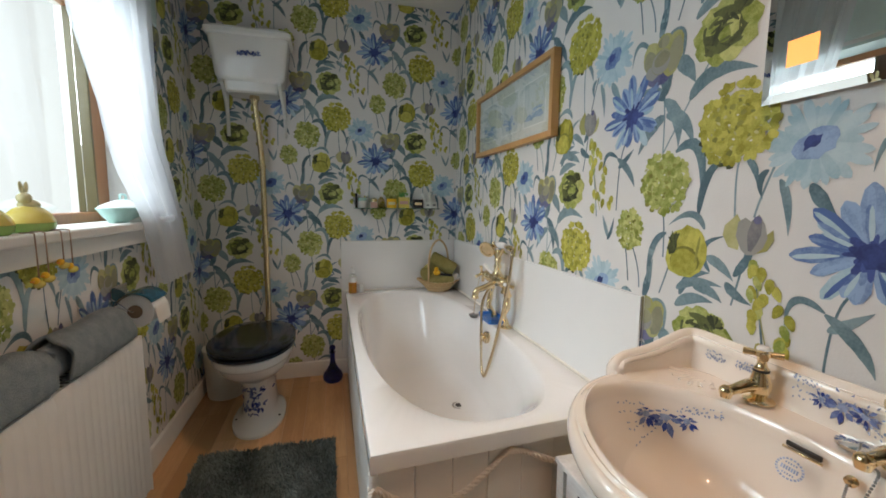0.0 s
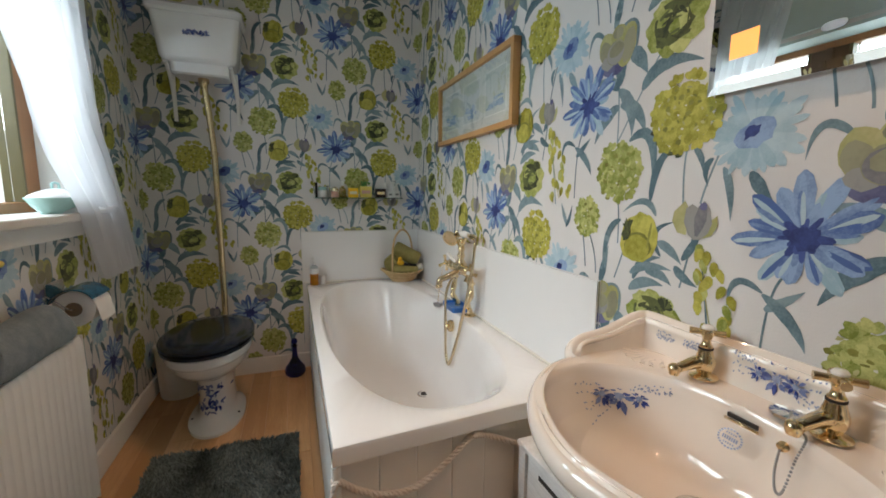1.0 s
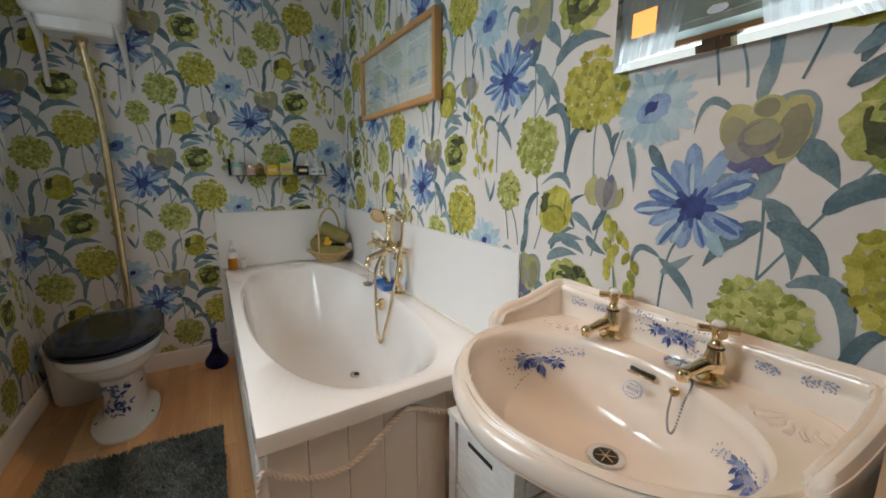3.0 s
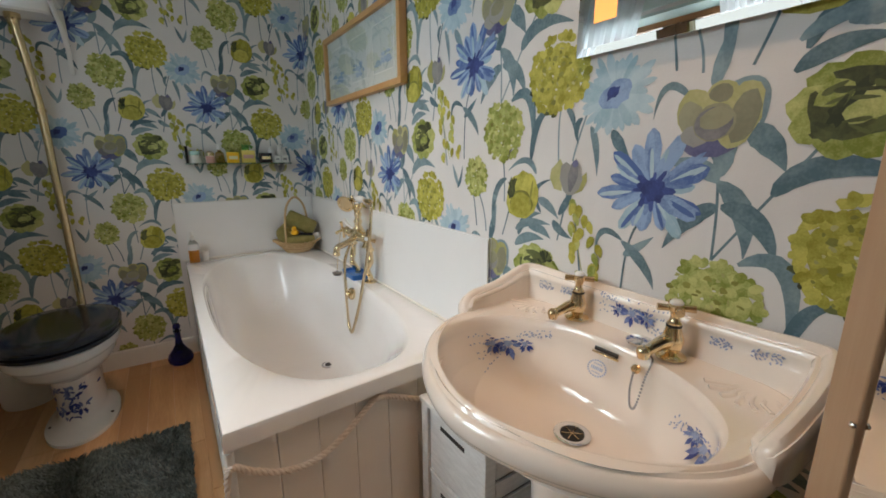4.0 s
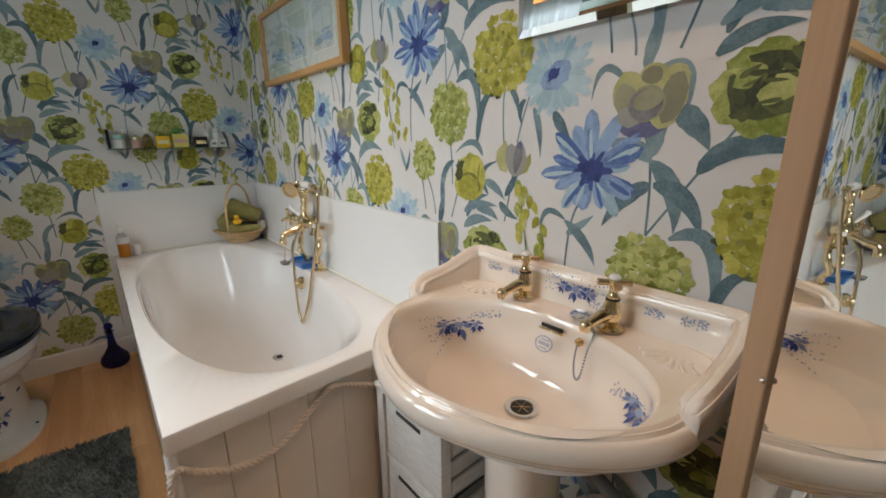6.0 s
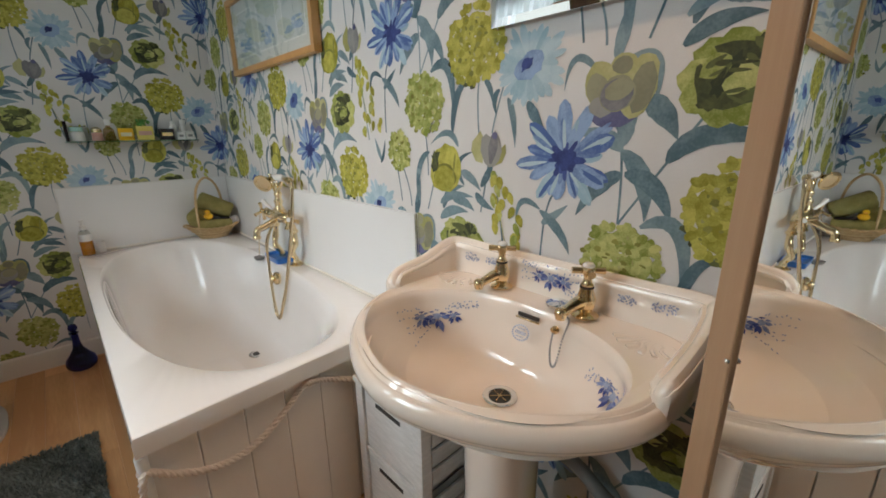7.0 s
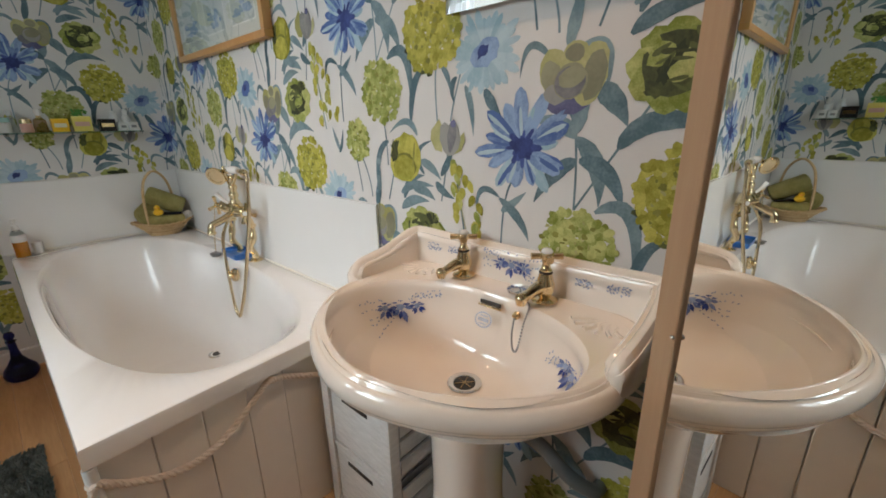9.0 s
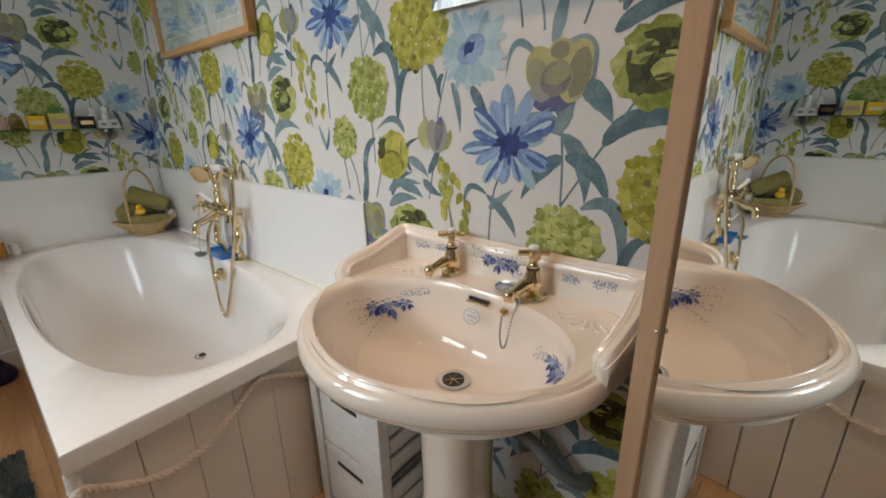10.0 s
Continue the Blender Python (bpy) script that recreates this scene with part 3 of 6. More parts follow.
oval_mark((-0.1225, KY + 0.005, RZ - 0.048), (0, -0.018, 0), (0.006, 0, 0.013), (-0.9, 0, 0.4), M["transfer2"], "maker_mark")


def pillar_tap(x, y, z, lbl):
    """A stout bell-bodied tap: flange, body, black gasket, slim neck, cross handle, round-nosed spout."""
    t = thing("pillar_tap", lbl, "tap", "basin taps", at=(x, y, z))
    part("flange", lathe([(0.024, 0), (0.0245, 0.002), (0.022, 0.005), (0.015, 0.007), (0.012, 0.009)], (x, y, z)), M["gold"], t)
    part("body", lathe([(0.011, 0.007), (0.0125, 0.012), (0.0162, 0.019), (0.0178, 0.028), (0.0168, 0.036), (0.0150, 0.039), (0.0148, 0.042), (0.0128, 0.048), (0.0118, 0.054)], (x, y, z)), M["gold"], t)
    part("gasket", lathe([(0.0108, 0.0535), (0.0124, 0.0545), (0.0124, 0.0575), (0.0108, 0.0585)], (x, y, z), 20), M["dark"], t, "black gasket ring")
    part("neck", lathe([(0.0112, 0.0585), (0.0112, 0.061), (0.0084, 0.064), (0.0070, 0.071), (0.0080, 0.077), (0.0105, 0.081)], (x, y, z)), M["gold"], t)
    dx, dy = -0.955, 0.295
    nose = part("spout", tube([(x + 0.004 * dx, y + 0.004 * dy, z + 0.029), (x + 0.020 * dx, y + 0.020 * dy, z + 0.028), (x + 0.038 * dx, y + 0.038 * dy, z + 0.022), (x + 0.053 * dx, y + 0.053 * dy, z + 0.017)], lambda q: 0.0135 - 0.0045 * min(1, q * 1.3), 16), M["gold"], t)
    part("nozzle", lathe([(0.0, -0.0115), (0.0085, -0.0105), (0.0098, -0.006), (0.0118, 0.0), (0.0108, 0.006), (0.0065, 0.0105), (0.0, 0.012)], (x + 0.057 * dx, y + 0.057 * dy, z + 0.0155), 20, (0.1, 0, 1)), M["gold"], nose)
    hd = part("handle", lathe([(0.0095, 0.0795), (0.0128, 0.083), (0.0128, 0.090), (0.0095, 0.0935)], (x, y, z)), M["gold"], t)
    for k in range(4):
        a = k * math.pi / 2 - 0.885
        c, s = math.cos(a), math.sin(a)
        part("arm", tube([(x + q * c, y + q * s, z + h) for q, h in ((0.008, 0.0865), (0.018, 0.0865), (0.0275, 0.0865), (0.0282, 0.0865))], lambda q: 0.0052 + 0.0016 * q - (0.0022 if q > 0.99 else 0), 12, 6), M["brass"], hd)
    part("index", lathe([(0.0, 0.0935), (0.0105, 0.0935), (0.0108, 0.0965), (0.0075, 0.1005), (0.0, 0.1015)], (x, y, z), 20), M["wchina"], hd, "white china index disc")
    return t


TZ = RZ + 0.003
pillar_tap(-0.058, KY + 0.105, TZ, "gold cross-head tap standing on the white basin")
pillar_tap(-0.067, KY - 0.094, TZ, "gold cross-head tap standing on the basin beside the plug")
plug = thing("basin_plug", "chrome basin plug on a chain beside the tap", "plug", at=(-0.095, KY - 0.05, TZ))
part("stopper", lathe([(0.0, 0.0), (0.018, 0.0), (0.021, 0.003), (0.024, 0.004), (0.024, 0.008), (0.012, 0.011), (0.0, 0.012)], (-0.066, KY - 0.040, TZ)), M["chrome"], plug)
part("chain_stay", lathe([(0.0, 0), (0.007, 0.0), (0.008, 0.004), (0.004, 0.007), (0.005, 0.012), (0.0, 0.014)], (-0.1075, KY - 0.062, RZ - 0.024), 16, (-0.9, 0, 0.4)), M["brass"], plug)
ch = spline([(-0.118, KY - 0.062, RZ - 0.024), (-0.128, KY - 0.064, RZ - 0.055), (-0.136, KY - 0.072, RZ - 0.078), (-0.134, KY - 0.080, RZ - 0.075), (-0.118, KY - 0.082, RZ - 0.03), (-0.104, KY - 0.084, RZ + 0.004), (-0.098, KY - 0.060, TZ + 0.002), (-0.072, KY - 0.046, TZ + 0.012)], 9)
bm = bmesh.new()
for p in ch:
    join(bm, ball(p, 0.0021, n=6))
part("chain", bm, M["grey"], plug, "fine ball chain")
# flower transfers: a pale bloom, dark leaves round it, fine sprigs running out to the sides


def spray(place, seed, wide, tall, parent, dense=1.0):
    """place(s, d) gives a point and the two directions along the surface, and its normal."""
    rr, dark_, pale_ = random.Random(seed), bmesh.new(), bmesh.new()

    def leaf_at(tgt, s, d, th, ln, wd, k):
        P, t1, t2, nr = place(s, d)
        P = P + nr * (0.0009 + 0.00002 * k)
        e1 = (t1 * math.cos(th) + t2 * math.sin(th)) * ln
        e2 = nr.cross(e1).normalized() * wd
        tgt.faces.new([tgt.verts.new(P + q) for q in (Vector((0, 0, 0)), 0.25 * e1 + 0.8 * e2, 0.55 * e1 + e2, e1, 0.55 * e1 - e2, 0.25 * e1 - 0.8 * e2)])

    n = 0
    for cx, sc in ((0.0, 1.0), (0.52, 0.7), (-0.52, 0.62)):
        for k in range(round(9 * dense)):
            th = k * 2 * math.pi / 9 + rr.uniform(-0.25, 0.25)
            r0 = 0.18 * tall * sc
            leaf_at(dark_, cx * wide * 0.8 + r0 * math.cos(th), r0 * math.sin(th), th, tall * sc * rr.uniform(0.42, 0.7), tall * sc * rr.uniform(0.09, 0.14), n)
            n += 1
        for k in range(6 if dense else 0):
            th = k * 1.05 + 0.3
            leaf_at(pale_, cx * wide * 0.8, 0, th, tall * sc * 0.26, tall * sc * 0.09, n)
            n += 1
    for sgn in (-1, 1):
        for br in range(5):
            slope, start = rr.uniform(-1.1, 1.1), rr.uniform(0.15, 0.5)
            for k in range(7):
                q = start + (1 - start) * (k + rr.uniform(-0.3, 0.3)) / 6
                s, d = sgn * wide * q, tall * slope * (0.25 + 0.5 * q)
                leaf_at(pale_, s, d, (0 if sgn > 0 else math.pi) + rr.choice((-1, 1)) * rr.uniform(0.4, 1.3), rr.uniform(0.004, 0.007), 0.0013, n)
                n += 1
    if dense > 0:
        tagged(part("leaf_transfer", dark_, M["transfer"], parent, "blue leaf spray", smooth=False), kind="stuff")
    else:
        dark_.free()
    tagged(part("sprig_transfer", pale_, M["transfer2"], parent, smooth=False), kind="stuff")


def on_upstand(y0):
    return lambda s, d: (Vector((-0.0312 + 0.03 * d, y0 - s, TZ + 0.037 + d)), Vector((0, -1, 0)), Vector((0.05, 0, 1)), Vector((-1, 0, 0.05)))


def on_bowl(a0, q0):
    def f(s, d):
        a, q = a0 + s / 0.19, q0 - d / 0.16
        k = 0.965 * math.cos(q * math.pi / 2) ** 0.62 + 0.02
        ca, sa = math.cos(a), math.sin(a)
        P = Vector((-0.252 + 0.062 * q ** 1.5 + 0.158 * k * math.copysign(abs(ca) ** 0.92, ca), KY - 0.002 + 0.240 * k * math.copysign(abs(sa) ** 0.92, sa), RZ - 0.020 - 0.135 * math.sin(q * math.pi / 2) ** 1.25))
        t1 = Vector((-0.158 * sa, 0.228 * ca, 0)).normalized()
        up = Vector((ca * 0.6, sa * 0.75, 1)).normalized()
        nr = t1.cross(up).normalized()
        nr = nr if nr.z > 0 else -nr
        return P + nr * 0.0006, t1, nr.cross(t1) * (1 if nr.cross(t1).z > 0 else -1), nr
    return f


spray(on_upstand(KY), 3, 0.066, 0.035, basin)
for s in (1, -1):
    spray(on_upstand(KY + s * 0.185), 7 + s, 0.045, 0.014, basin, 0)
    spray(on_bowl(1.05 if s > 0 else -1.08, 0.25), 20 + s, 0.098 if s > 0 else 0.080, 0.046, basin)
# shell-shaped soap rests moulded into the deck
for s in (1, -1):
    sh = bmesh.new()
    for k in range(7):
        a = (k - 3) * 0.30
        c = Vector((-0.060 if s > 0 else -0.066, KY + s * 0.215, RZ - 0.003))
        pts = []
        for q in (0.25, 0.5, 0.75, 1.0):
            w = 0.004 * math.sin(q * 9 + k)
            pts.append(c + Vector((-0.070 * q * math.cos(a) + 0.012, 0.056 * q * math.sin(a) * 1.15 + w, 0.0)))
        join(sh, tube(pts, lambda q: 0.0035 + 0.0046 * q, 10, 4, flat=0.5))
    tagged(part("soap_rest", sh, M["china"], basin), kind="stuff")
part("trap_pipe", tube([(-0.115, KY - 0.02, 0.47), (-0.085, KY - 0.075, 0.44), (-0.07, KY - 0.115, 0.415), (-0.06, KY - 0.17, 0.37), (-0.03, KY - 0.21, 0.335), (-0.004, KY - 0.215, 0.33)], 0.015), M["pipe"], basin, "grey waste pipe")

# white drawer unit
unit = thing("drawer_unit", "slim whitewashed wooden drawer unit beside the bath", "drawer unit", at=(-0.2, -1.86, 0))
UX0, UX1, UY0, UY1, UZ = -0.25, -0.02, -1.990, -1.724, 0.457
for x in (UX0, UX1 - 0.03):
    for y in (UY0, UY1 - 0.03):
        part("post", box(x, x + 0.03, y, y + 0.03, 0, UZ - 0.016, 0.002), M["whitewash"], unit)
part("top", box(UX0 - 0.004, UX1, UY0 - 0.004, UY1 + 0.004, UZ - 0.015, UZ, 0.003), M["whitewash"], unit)
z = UZ - 0.02
for k in range(2):
    z0 = z - 0.185
    part("rail", box(UX0 + 0.003, UX0 + 0.02, UY0 + 0.031, UY1 - 0.031, z0 - 0.012, z0, 0.002), M["whitewash"], unit)
    dr = part("drawer", box(UX0 + 0.006, UX1 - 0.03, UY0 + 0.033, UY1 - 0.033, z0 + 0.006, z - 0.004, 0.003), M["whitewash"], unit, "whitewashed drawer with a cut handle slot")
    part("handle_slot", box(UX0 + 0.0045, UX0 + 0.008, (UY0 + UY1) / 2 - 0.05, (UY0 + UY1) / 2 + 0.05, z - 0.037, z - 0.025, 0.001), M["dark"], dr)
    for q in range(3):
        part("slat", box(UX0 + 0.035, UX1 - 0.032, UY0 + 0.004, UY0 + 0.012, z0 + 0.008 + 0.055 * q, z0 + 0.052 + 0.055 * q, 0.002), M["whitewash"], unit)
    part("slat_back", box(UX0 + 0.032, UX1 - 0.032, UY0 + 0.014, UY0 + 0.018, z0 + 0.005, z - 0.004), M["grey"], unit)
    z = z0 - 0.014

# ---- bath fittings and things on the bath ----
mixer = thing("bath_shower_mixer", "gold bath mixer with handset cradle, china levers and hose", "shower mixer", at=(-0.06, -0.88, BZ))
MY, MX = -0.865, -0.056
for s in (-1, 1):
    leg = part("leg", tube([(MX + 0.016, MY + s * 0.07, BZ), (MX + 0.014, MY + s * 0.072, BZ + 0.03), (MX - 0.004, MY + s * 0.085, BZ + 0.062), (MX + 0.006, MY + s * 0.10, BZ + 0.10), (MX + 0.010, MY + s * 0.092, BZ + 0.15), (MX, MY + s * 0.078, BZ + 0.205)], lambda q: 0.0115 + 0.003 * math.sin(q * 13) ** 2, 14), M["gold"], mixer)
    part("flange", lathe([(0.027, 0), (0.027, 0.004), (0.018, 0.010), (0.013, 0.014)], (MX + 0.016, MY + s * 0.07, BZ)), M["gold"], leg)
    part("leg_collar", lathe([(0.014, 0.0), (0.019, 0.003), (0.019, 0.011), (0.014, 0.014)], (MX + 0.010, MY + s * 0.093, BZ + 0.145), 8), M["gold"], leg)
    part("valve", lathe([(0.020, -0.01), (0.025, 0.006), (0.024, 0.016), (0.018, 0.022), (0.021, 0.030), (0.019, 0.036), (0.011, 0.040), (0.0105, 0.052), (0.014, 0.056), (0.010, 0.064)], (MX, MY + s * 0.075, BZ + 0.205), 20, (-0.35, s * 0.9, 0.1)), M["gold"], mixer)
    ld = Vector((-0.35, s * 0.9, 0.1)).normalized()
    c = Vector((MX, MY + s * 0.075, BZ + 0.205)) + ld * 0.066
    hd = part("lever_hub", ball(c, 0.012, n=12), M["gold"], mixer)
    for k in range(4):
        a = k * math.pi / 2 + 0.5
        u = ld.orthogonal().normalized()
        w = ld.cross(u)
        e = u * math.cos(a) + w * math.sin(a)
        part("lever_arm", tube([c, c + e * 0.020, c + e * 0.040], lambda q: 0.0042 + 0.0042 * q, 8, 4), M["gold"], hd)
    part("china_cap", lathe([(0.0, 0.0), (0.009, 0.0), (0.008, 0.005), (0.0, 0.006)], c + ld * 0.01, 14, ld), M["wchina"], hd, "white china cap")
part("body", tube([(MX, MY - 0.085, BZ + 0.205), (MX, MY - 0.04, BZ + 0.207), (MX, MY, BZ + 0.208), (MX, MY + 0.04, BZ + 0.207), (MX, MY + 0.085, BZ + 0.205)], lambda q: 0.018 + 0.012 * math.exp(-((q - 0.5) * 6) ** 2) + 0.003 * math.sin(q * 25) ** 2, 18), M["gold"], mixer)
part("spout", tube([(MX, MY, BZ + 0.205), (MX - 0.035, MY + 0.0, BZ + 0.185), (MX - 0.07, MY + 0.005, BZ + 0.168), (MX - 0.095, MY + 0.01, BZ + 0.158), (MX - 0.103, MY + 0.01, BZ + 0.138), (MX - 0.103, MY + 0.01, BZ + 0.122)], lambda q: 0.014 + (0.002 if q > 0.85 else 0), 14), M["gold"], mixer)
part("riser", tube([(MX, MY, BZ + 0.22), (MX - 0.002, MY, BZ + 0.25), (MX, MY, BZ + 0.28), (MX, MY - 0.002, BZ + 0.31), (MX, MY - 0.005, BZ + 0.345)], lambda q: 0.017 - 0.008 * q + 0.005 * math.sin(q * 12) ** 2, 14), M["gold"], mixer)
part("diverter_lever", tube([(MX - 0.025, MY + 0.01, BZ + 0.235), (MX - 0.04, MY + 0.03, BZ + 0.255), (MX - 0.05, MY + 0.045, BZ + 0.272)], lambda q: 0.005 + 0.005 * q, 10), M["wchina"], mixer, "white china diverter lever")
part("cradle", tube([(MX, MY + 0.06, BZ + 0.375), (MX - 0.001, MY + 0.048, BZ + 0.345), (MX - 0.003, MY + 0.02, BZ + 0.315), (MX - 0.003, MY, BZ + 0.305), (MX - 0.003, MY - 0.02, BZ + 0.315), (MX - 0.001, MY - 0.048, BZ + 0.345), (MX, MY - 0.06, BZ + 0.375)], 0.0072, 10), M["gold"], mixer)
hs = part("handset", tube([(MX - 0.004, MY - 0.150, BZ + 0.362), (MX - 0.004, MY - 0.115, BZ + 0.366), (MX - 0.010, MY - 0.06, BZ + 0.368), (MX - 0.020, MY - 0.01, BZ + 0.366), (MX - 0.030, MY + 0.025, BZ + 0.360)], lambda q: 0.010 + 0.003 * math.sin(q * 12), 12), M["gold"], mixer, "gold telephone handset")
part("handset_grip", tube([(MX - 0.006, MY - 0.095, BZ + 0.369), (MX - 0.010, MY - 0.055, BZ + 0.370), (MX - 0.016, MY - 0.015, BZ + 0.369)], lambda q: 0.0120 + 0.003 * math.sin(q * math.pi), 14), M["wchina"], hs, "white china grip")
part("shower_rose", lathe([(0.010, -0.018), (0.013, -0.004), (0.026, 0.004), (0.036, 0.012), (0.039, 0.018), (0.037, 0.023), (0.028, 0.024), (0.026, 0.021), (0.0, 0.023)], (MX - 0.034, MY + 0.030, BZ + 0.352), 26, (-0.70, -0.52, -0.42)), M["gold"], hs)
hpts = spline([(MX - 0.004, MY - 0.155, BZ + 0.360), (MX - 0.010, MY - 0.168, BZ + 0.33), (MX - 0.018, MY - 0.160, BZ + 0.22), (MX - 0.040, MY - 0.135, BZ + 0.05), (MX - 0.066, MY - 0.115, BZ - 0.10), (MX - 0.082, MY - 0.100, BZ - 0.175), (MX - 0.086, MY - 0.070, BZ - 0.215), (MX - 0.082, MY - 0.030, BZ - 0.17), (MX - 0.072, MY + 0.005, BZ - 0.02), (MX - 0.062, MY + 0.020, BZ + 0.10), (MX - 0.02, MY + 0.015, BZ + 0.19)], 12)
part("hose", tube(hpts, lambda q: 0.0064 + 0.0007 * math.sin(q * 700), 10, smooth=False), M["hose"], mixer, "ribbed brass shower hose")
pc = spline([(MX - 0.03, MY + 0.15, BZ + 0.20), (MX - 0.046, MY + 0.155, BZ + 0.10), (MX - 0.056, MY + 0.158, BZ + 0.004)], 14)
bp_ = thing("bath_plug", "grey bath plug hanging on a chain from the mixer", "plug", at=pc[-1])
bm = bmesh.new()
for p in pc:
    join(bm, ball(p, 0.0028, n=6))
part("chain", bm, M["brass"], bp_)
part("stopper", lathe([(0.0, -0.014), (0.018, -0.014), (0.021, -0.006), (0.024, -0.005), (0.024, 0.0), (0.006, 0.003), (0.004, 0.008), (0.0, 0.009)], pc[-1]), M["grey"], bp_)
soap = thing("soap_dish", "bright blue plastic dish on the bath ledge", "dish", at=(-0.055, MY, BZ))
part("tray", loft([superell(-0.060, MY + 0.05, 0.043 * f, 0.075 * f, 9, z, 40) for f, z in ((0.90, BZ + 0.001), (0.96, BZ + 0.012), (1.0, BZ + 0.026), (0.97, BZ + 0.026), (0.92, BZ + 0.014), (0.5, BZ + 0.012))]), M["bluep"], soap)

# basket of towels
BKX, BKY = -0.140, -0.118
bk = thing("wicker_basket", "small wicker basket with hoop handle on the bath end", "basket", at=(BKX, BKY, BZ))


def boat(a, f):
    """The basket's wall at angle a and height share f: flared, its ends drawn up."""
    c, s = math.cos(a), math.sin(a)
    return BKX + (0.066 + 0.062 * f ** 1.2) * c, BKY + (0.050 + 0.042 * f ** 1.2) * s, BZ + 0.005 + 0.052 * f + 0.016 * f * c * c


for k in range(9):
    f = k / 8
    part("weave", tube([tuple(Vector(boat(a, f)) + Vector((0.0022 * math.cos(a) * math.sin(a * 17 + k * math.pi), 0.0022 * math.sin(a) * math.sin(a * 17 + k * math.pi), 0))) for a in (2 * math.pi * i / 68 for i in range(69))], 0.0043, 6, smooth=False), M["wicker"], bk)
for k in range(24):
    a = 2 * math.pi * k / 24
    part("stake", tube([boat(a, 0.0), boat(a, 0.35), boat(a, 0.7), boat(a, 1.03)], 0.0026, 6, 3), M["wicker"], bk)
part("base", loft([[(BKX + 0.064 * f * math.cos(a), BKY + 0.049 * f * math.sin(a), BZ + z) for a in (2 * math.pi * i / 30 for i in range(30))] for f, z in ((0.9, 0.0008), (1.0, 0.002), (1.0, 0.006), (0.9, 0.007))]), M["wicker"], bk)
for ph in (0, math.pi):
    part("rim", tube([tuple(Vector(boat(a, 1.06)) + Vector((0.003 * math.cos(a * 14 + ph) * math.cos(a), 0.003 * math.cos(a * 14 + ph) * math.sin(a), 0.003 * math.sin(a * 14 + ph)))) for a in (2 * math.pi * i / 90 for i in range(91))], 0.0046, 6, smooth=False), M["wicker"], bk)
part("handle", tube([(BKX - 0.075, BKY - 0.056, BZ + 0.04), (BKX - 0.075, BKY - 0.050, BZ + 0.17), (BKX - 0.055, BKY - 0.035, BZ + 0.275), (BKX, BKY, BZ + 0.322), (BKX + 0.055, BKY + 0.035, BZ + 0.275), (BKX + 0.078, BKY + 0.050, BZ + 0.17), (BKX + 0.075, BKY + 0.056, BZ + 0.04)], 0.0062, 8), M["wicker"], bk, "hooped cane handle")


def roll_towel(a, b, r, m, lbl):
    a, b = Vector(a), Vector(b)
    t = thing("rolled_towel", lbl, "towel", "rolled towels in the basket", at=a)
    d = (b - a).normalized()
    u = d.orthogonal().normalized()
    w = d.cross(u)
    rings = []
    for q in (0.0, 0.06, 0.5, 0.94, 1.0):
        c = a.lerp(b, q)
        rr = r * (0.9 if q in (0.0, 1.0) else 1)
        rings.append([c + (u * math.cos(x) + w * math.sin(x)) * rr * (1 + 0.03 * math.sin(3 * x)) for x in (2 * math.pi * i / 26 for i in range(26))])
    part("roll", loft(rings), m, t)
    for e, sgn in ((a, -1), (b, 1)):
        sp = [e + d * sgn * 0.001 + (u * math.cos(x) + w * math.sin(x)) * r * 0.85 * x / 15 for x in (0.4 * i for i in range(2, 38))]
        part("spiral_edge", tube(sp, 0.0028, 6, smooth=False), m, t)


roll_towel((BKX - 0.040, BKY + 0.035, BZ + 0.205), (BKX + 0.098, BKY - 0.012, BZ + 0.128), 0.046, M["olive"], "rolled olive green hand towel lying across the basket")
roll_towel((BKX - 0.080, BKY - 0.022, BZ + 0.110), (BKX - 0.035, BKY + 0.050, BZ + 0.125), 0.046, M["olive"], "rolled olive green flannel in the basket's end")
roll_towel((BKX - 0.072, BKY - 0.050, BZ + 0.078), (BKX + 0.078, BKY - 0.048, BZ + 0.072), 0.031, M["olive"], "rolled olive green flannel along the basket's front")
roll_towel((BKX + 0.086, BKY - 0.020, BZ + 0.078), (BKX + 0.116, BKY - 0.045, BZ + 0.092), 0.021, M["whitewash"], "small rolled striped cloth in the basket")
roll_towel((BKX - 0.010, BKY - 0.062, BZ + 0.116), (BKX + 0.070, BKY - 0.058, BZ + 0.104), 0.008, M["black"], "slim dark rolled cloth in the basket")
dk = thing("rubber_duck", "small yellow rubber duck sitting in the basket", "toy duck", at=(BKX - 0.03, BKY - 0.06, BZ + 0.1))
part("body", ball((BKX - 0.028, BKY - 0.066, BZ + 0.126), 0.019, 1.2, 1, 0.9), M["duck"], dk)
part("head", ball((BKX - 0.032, BKY - 0.072, BZ + 0.150), 0.0135), M["duck"], dk)
part("beak", ball((BKX - 0.034, BKY - 0.085, BZ + 0.148), 0.0055, 1.2, 1, 0.5), M["orange"], dk)

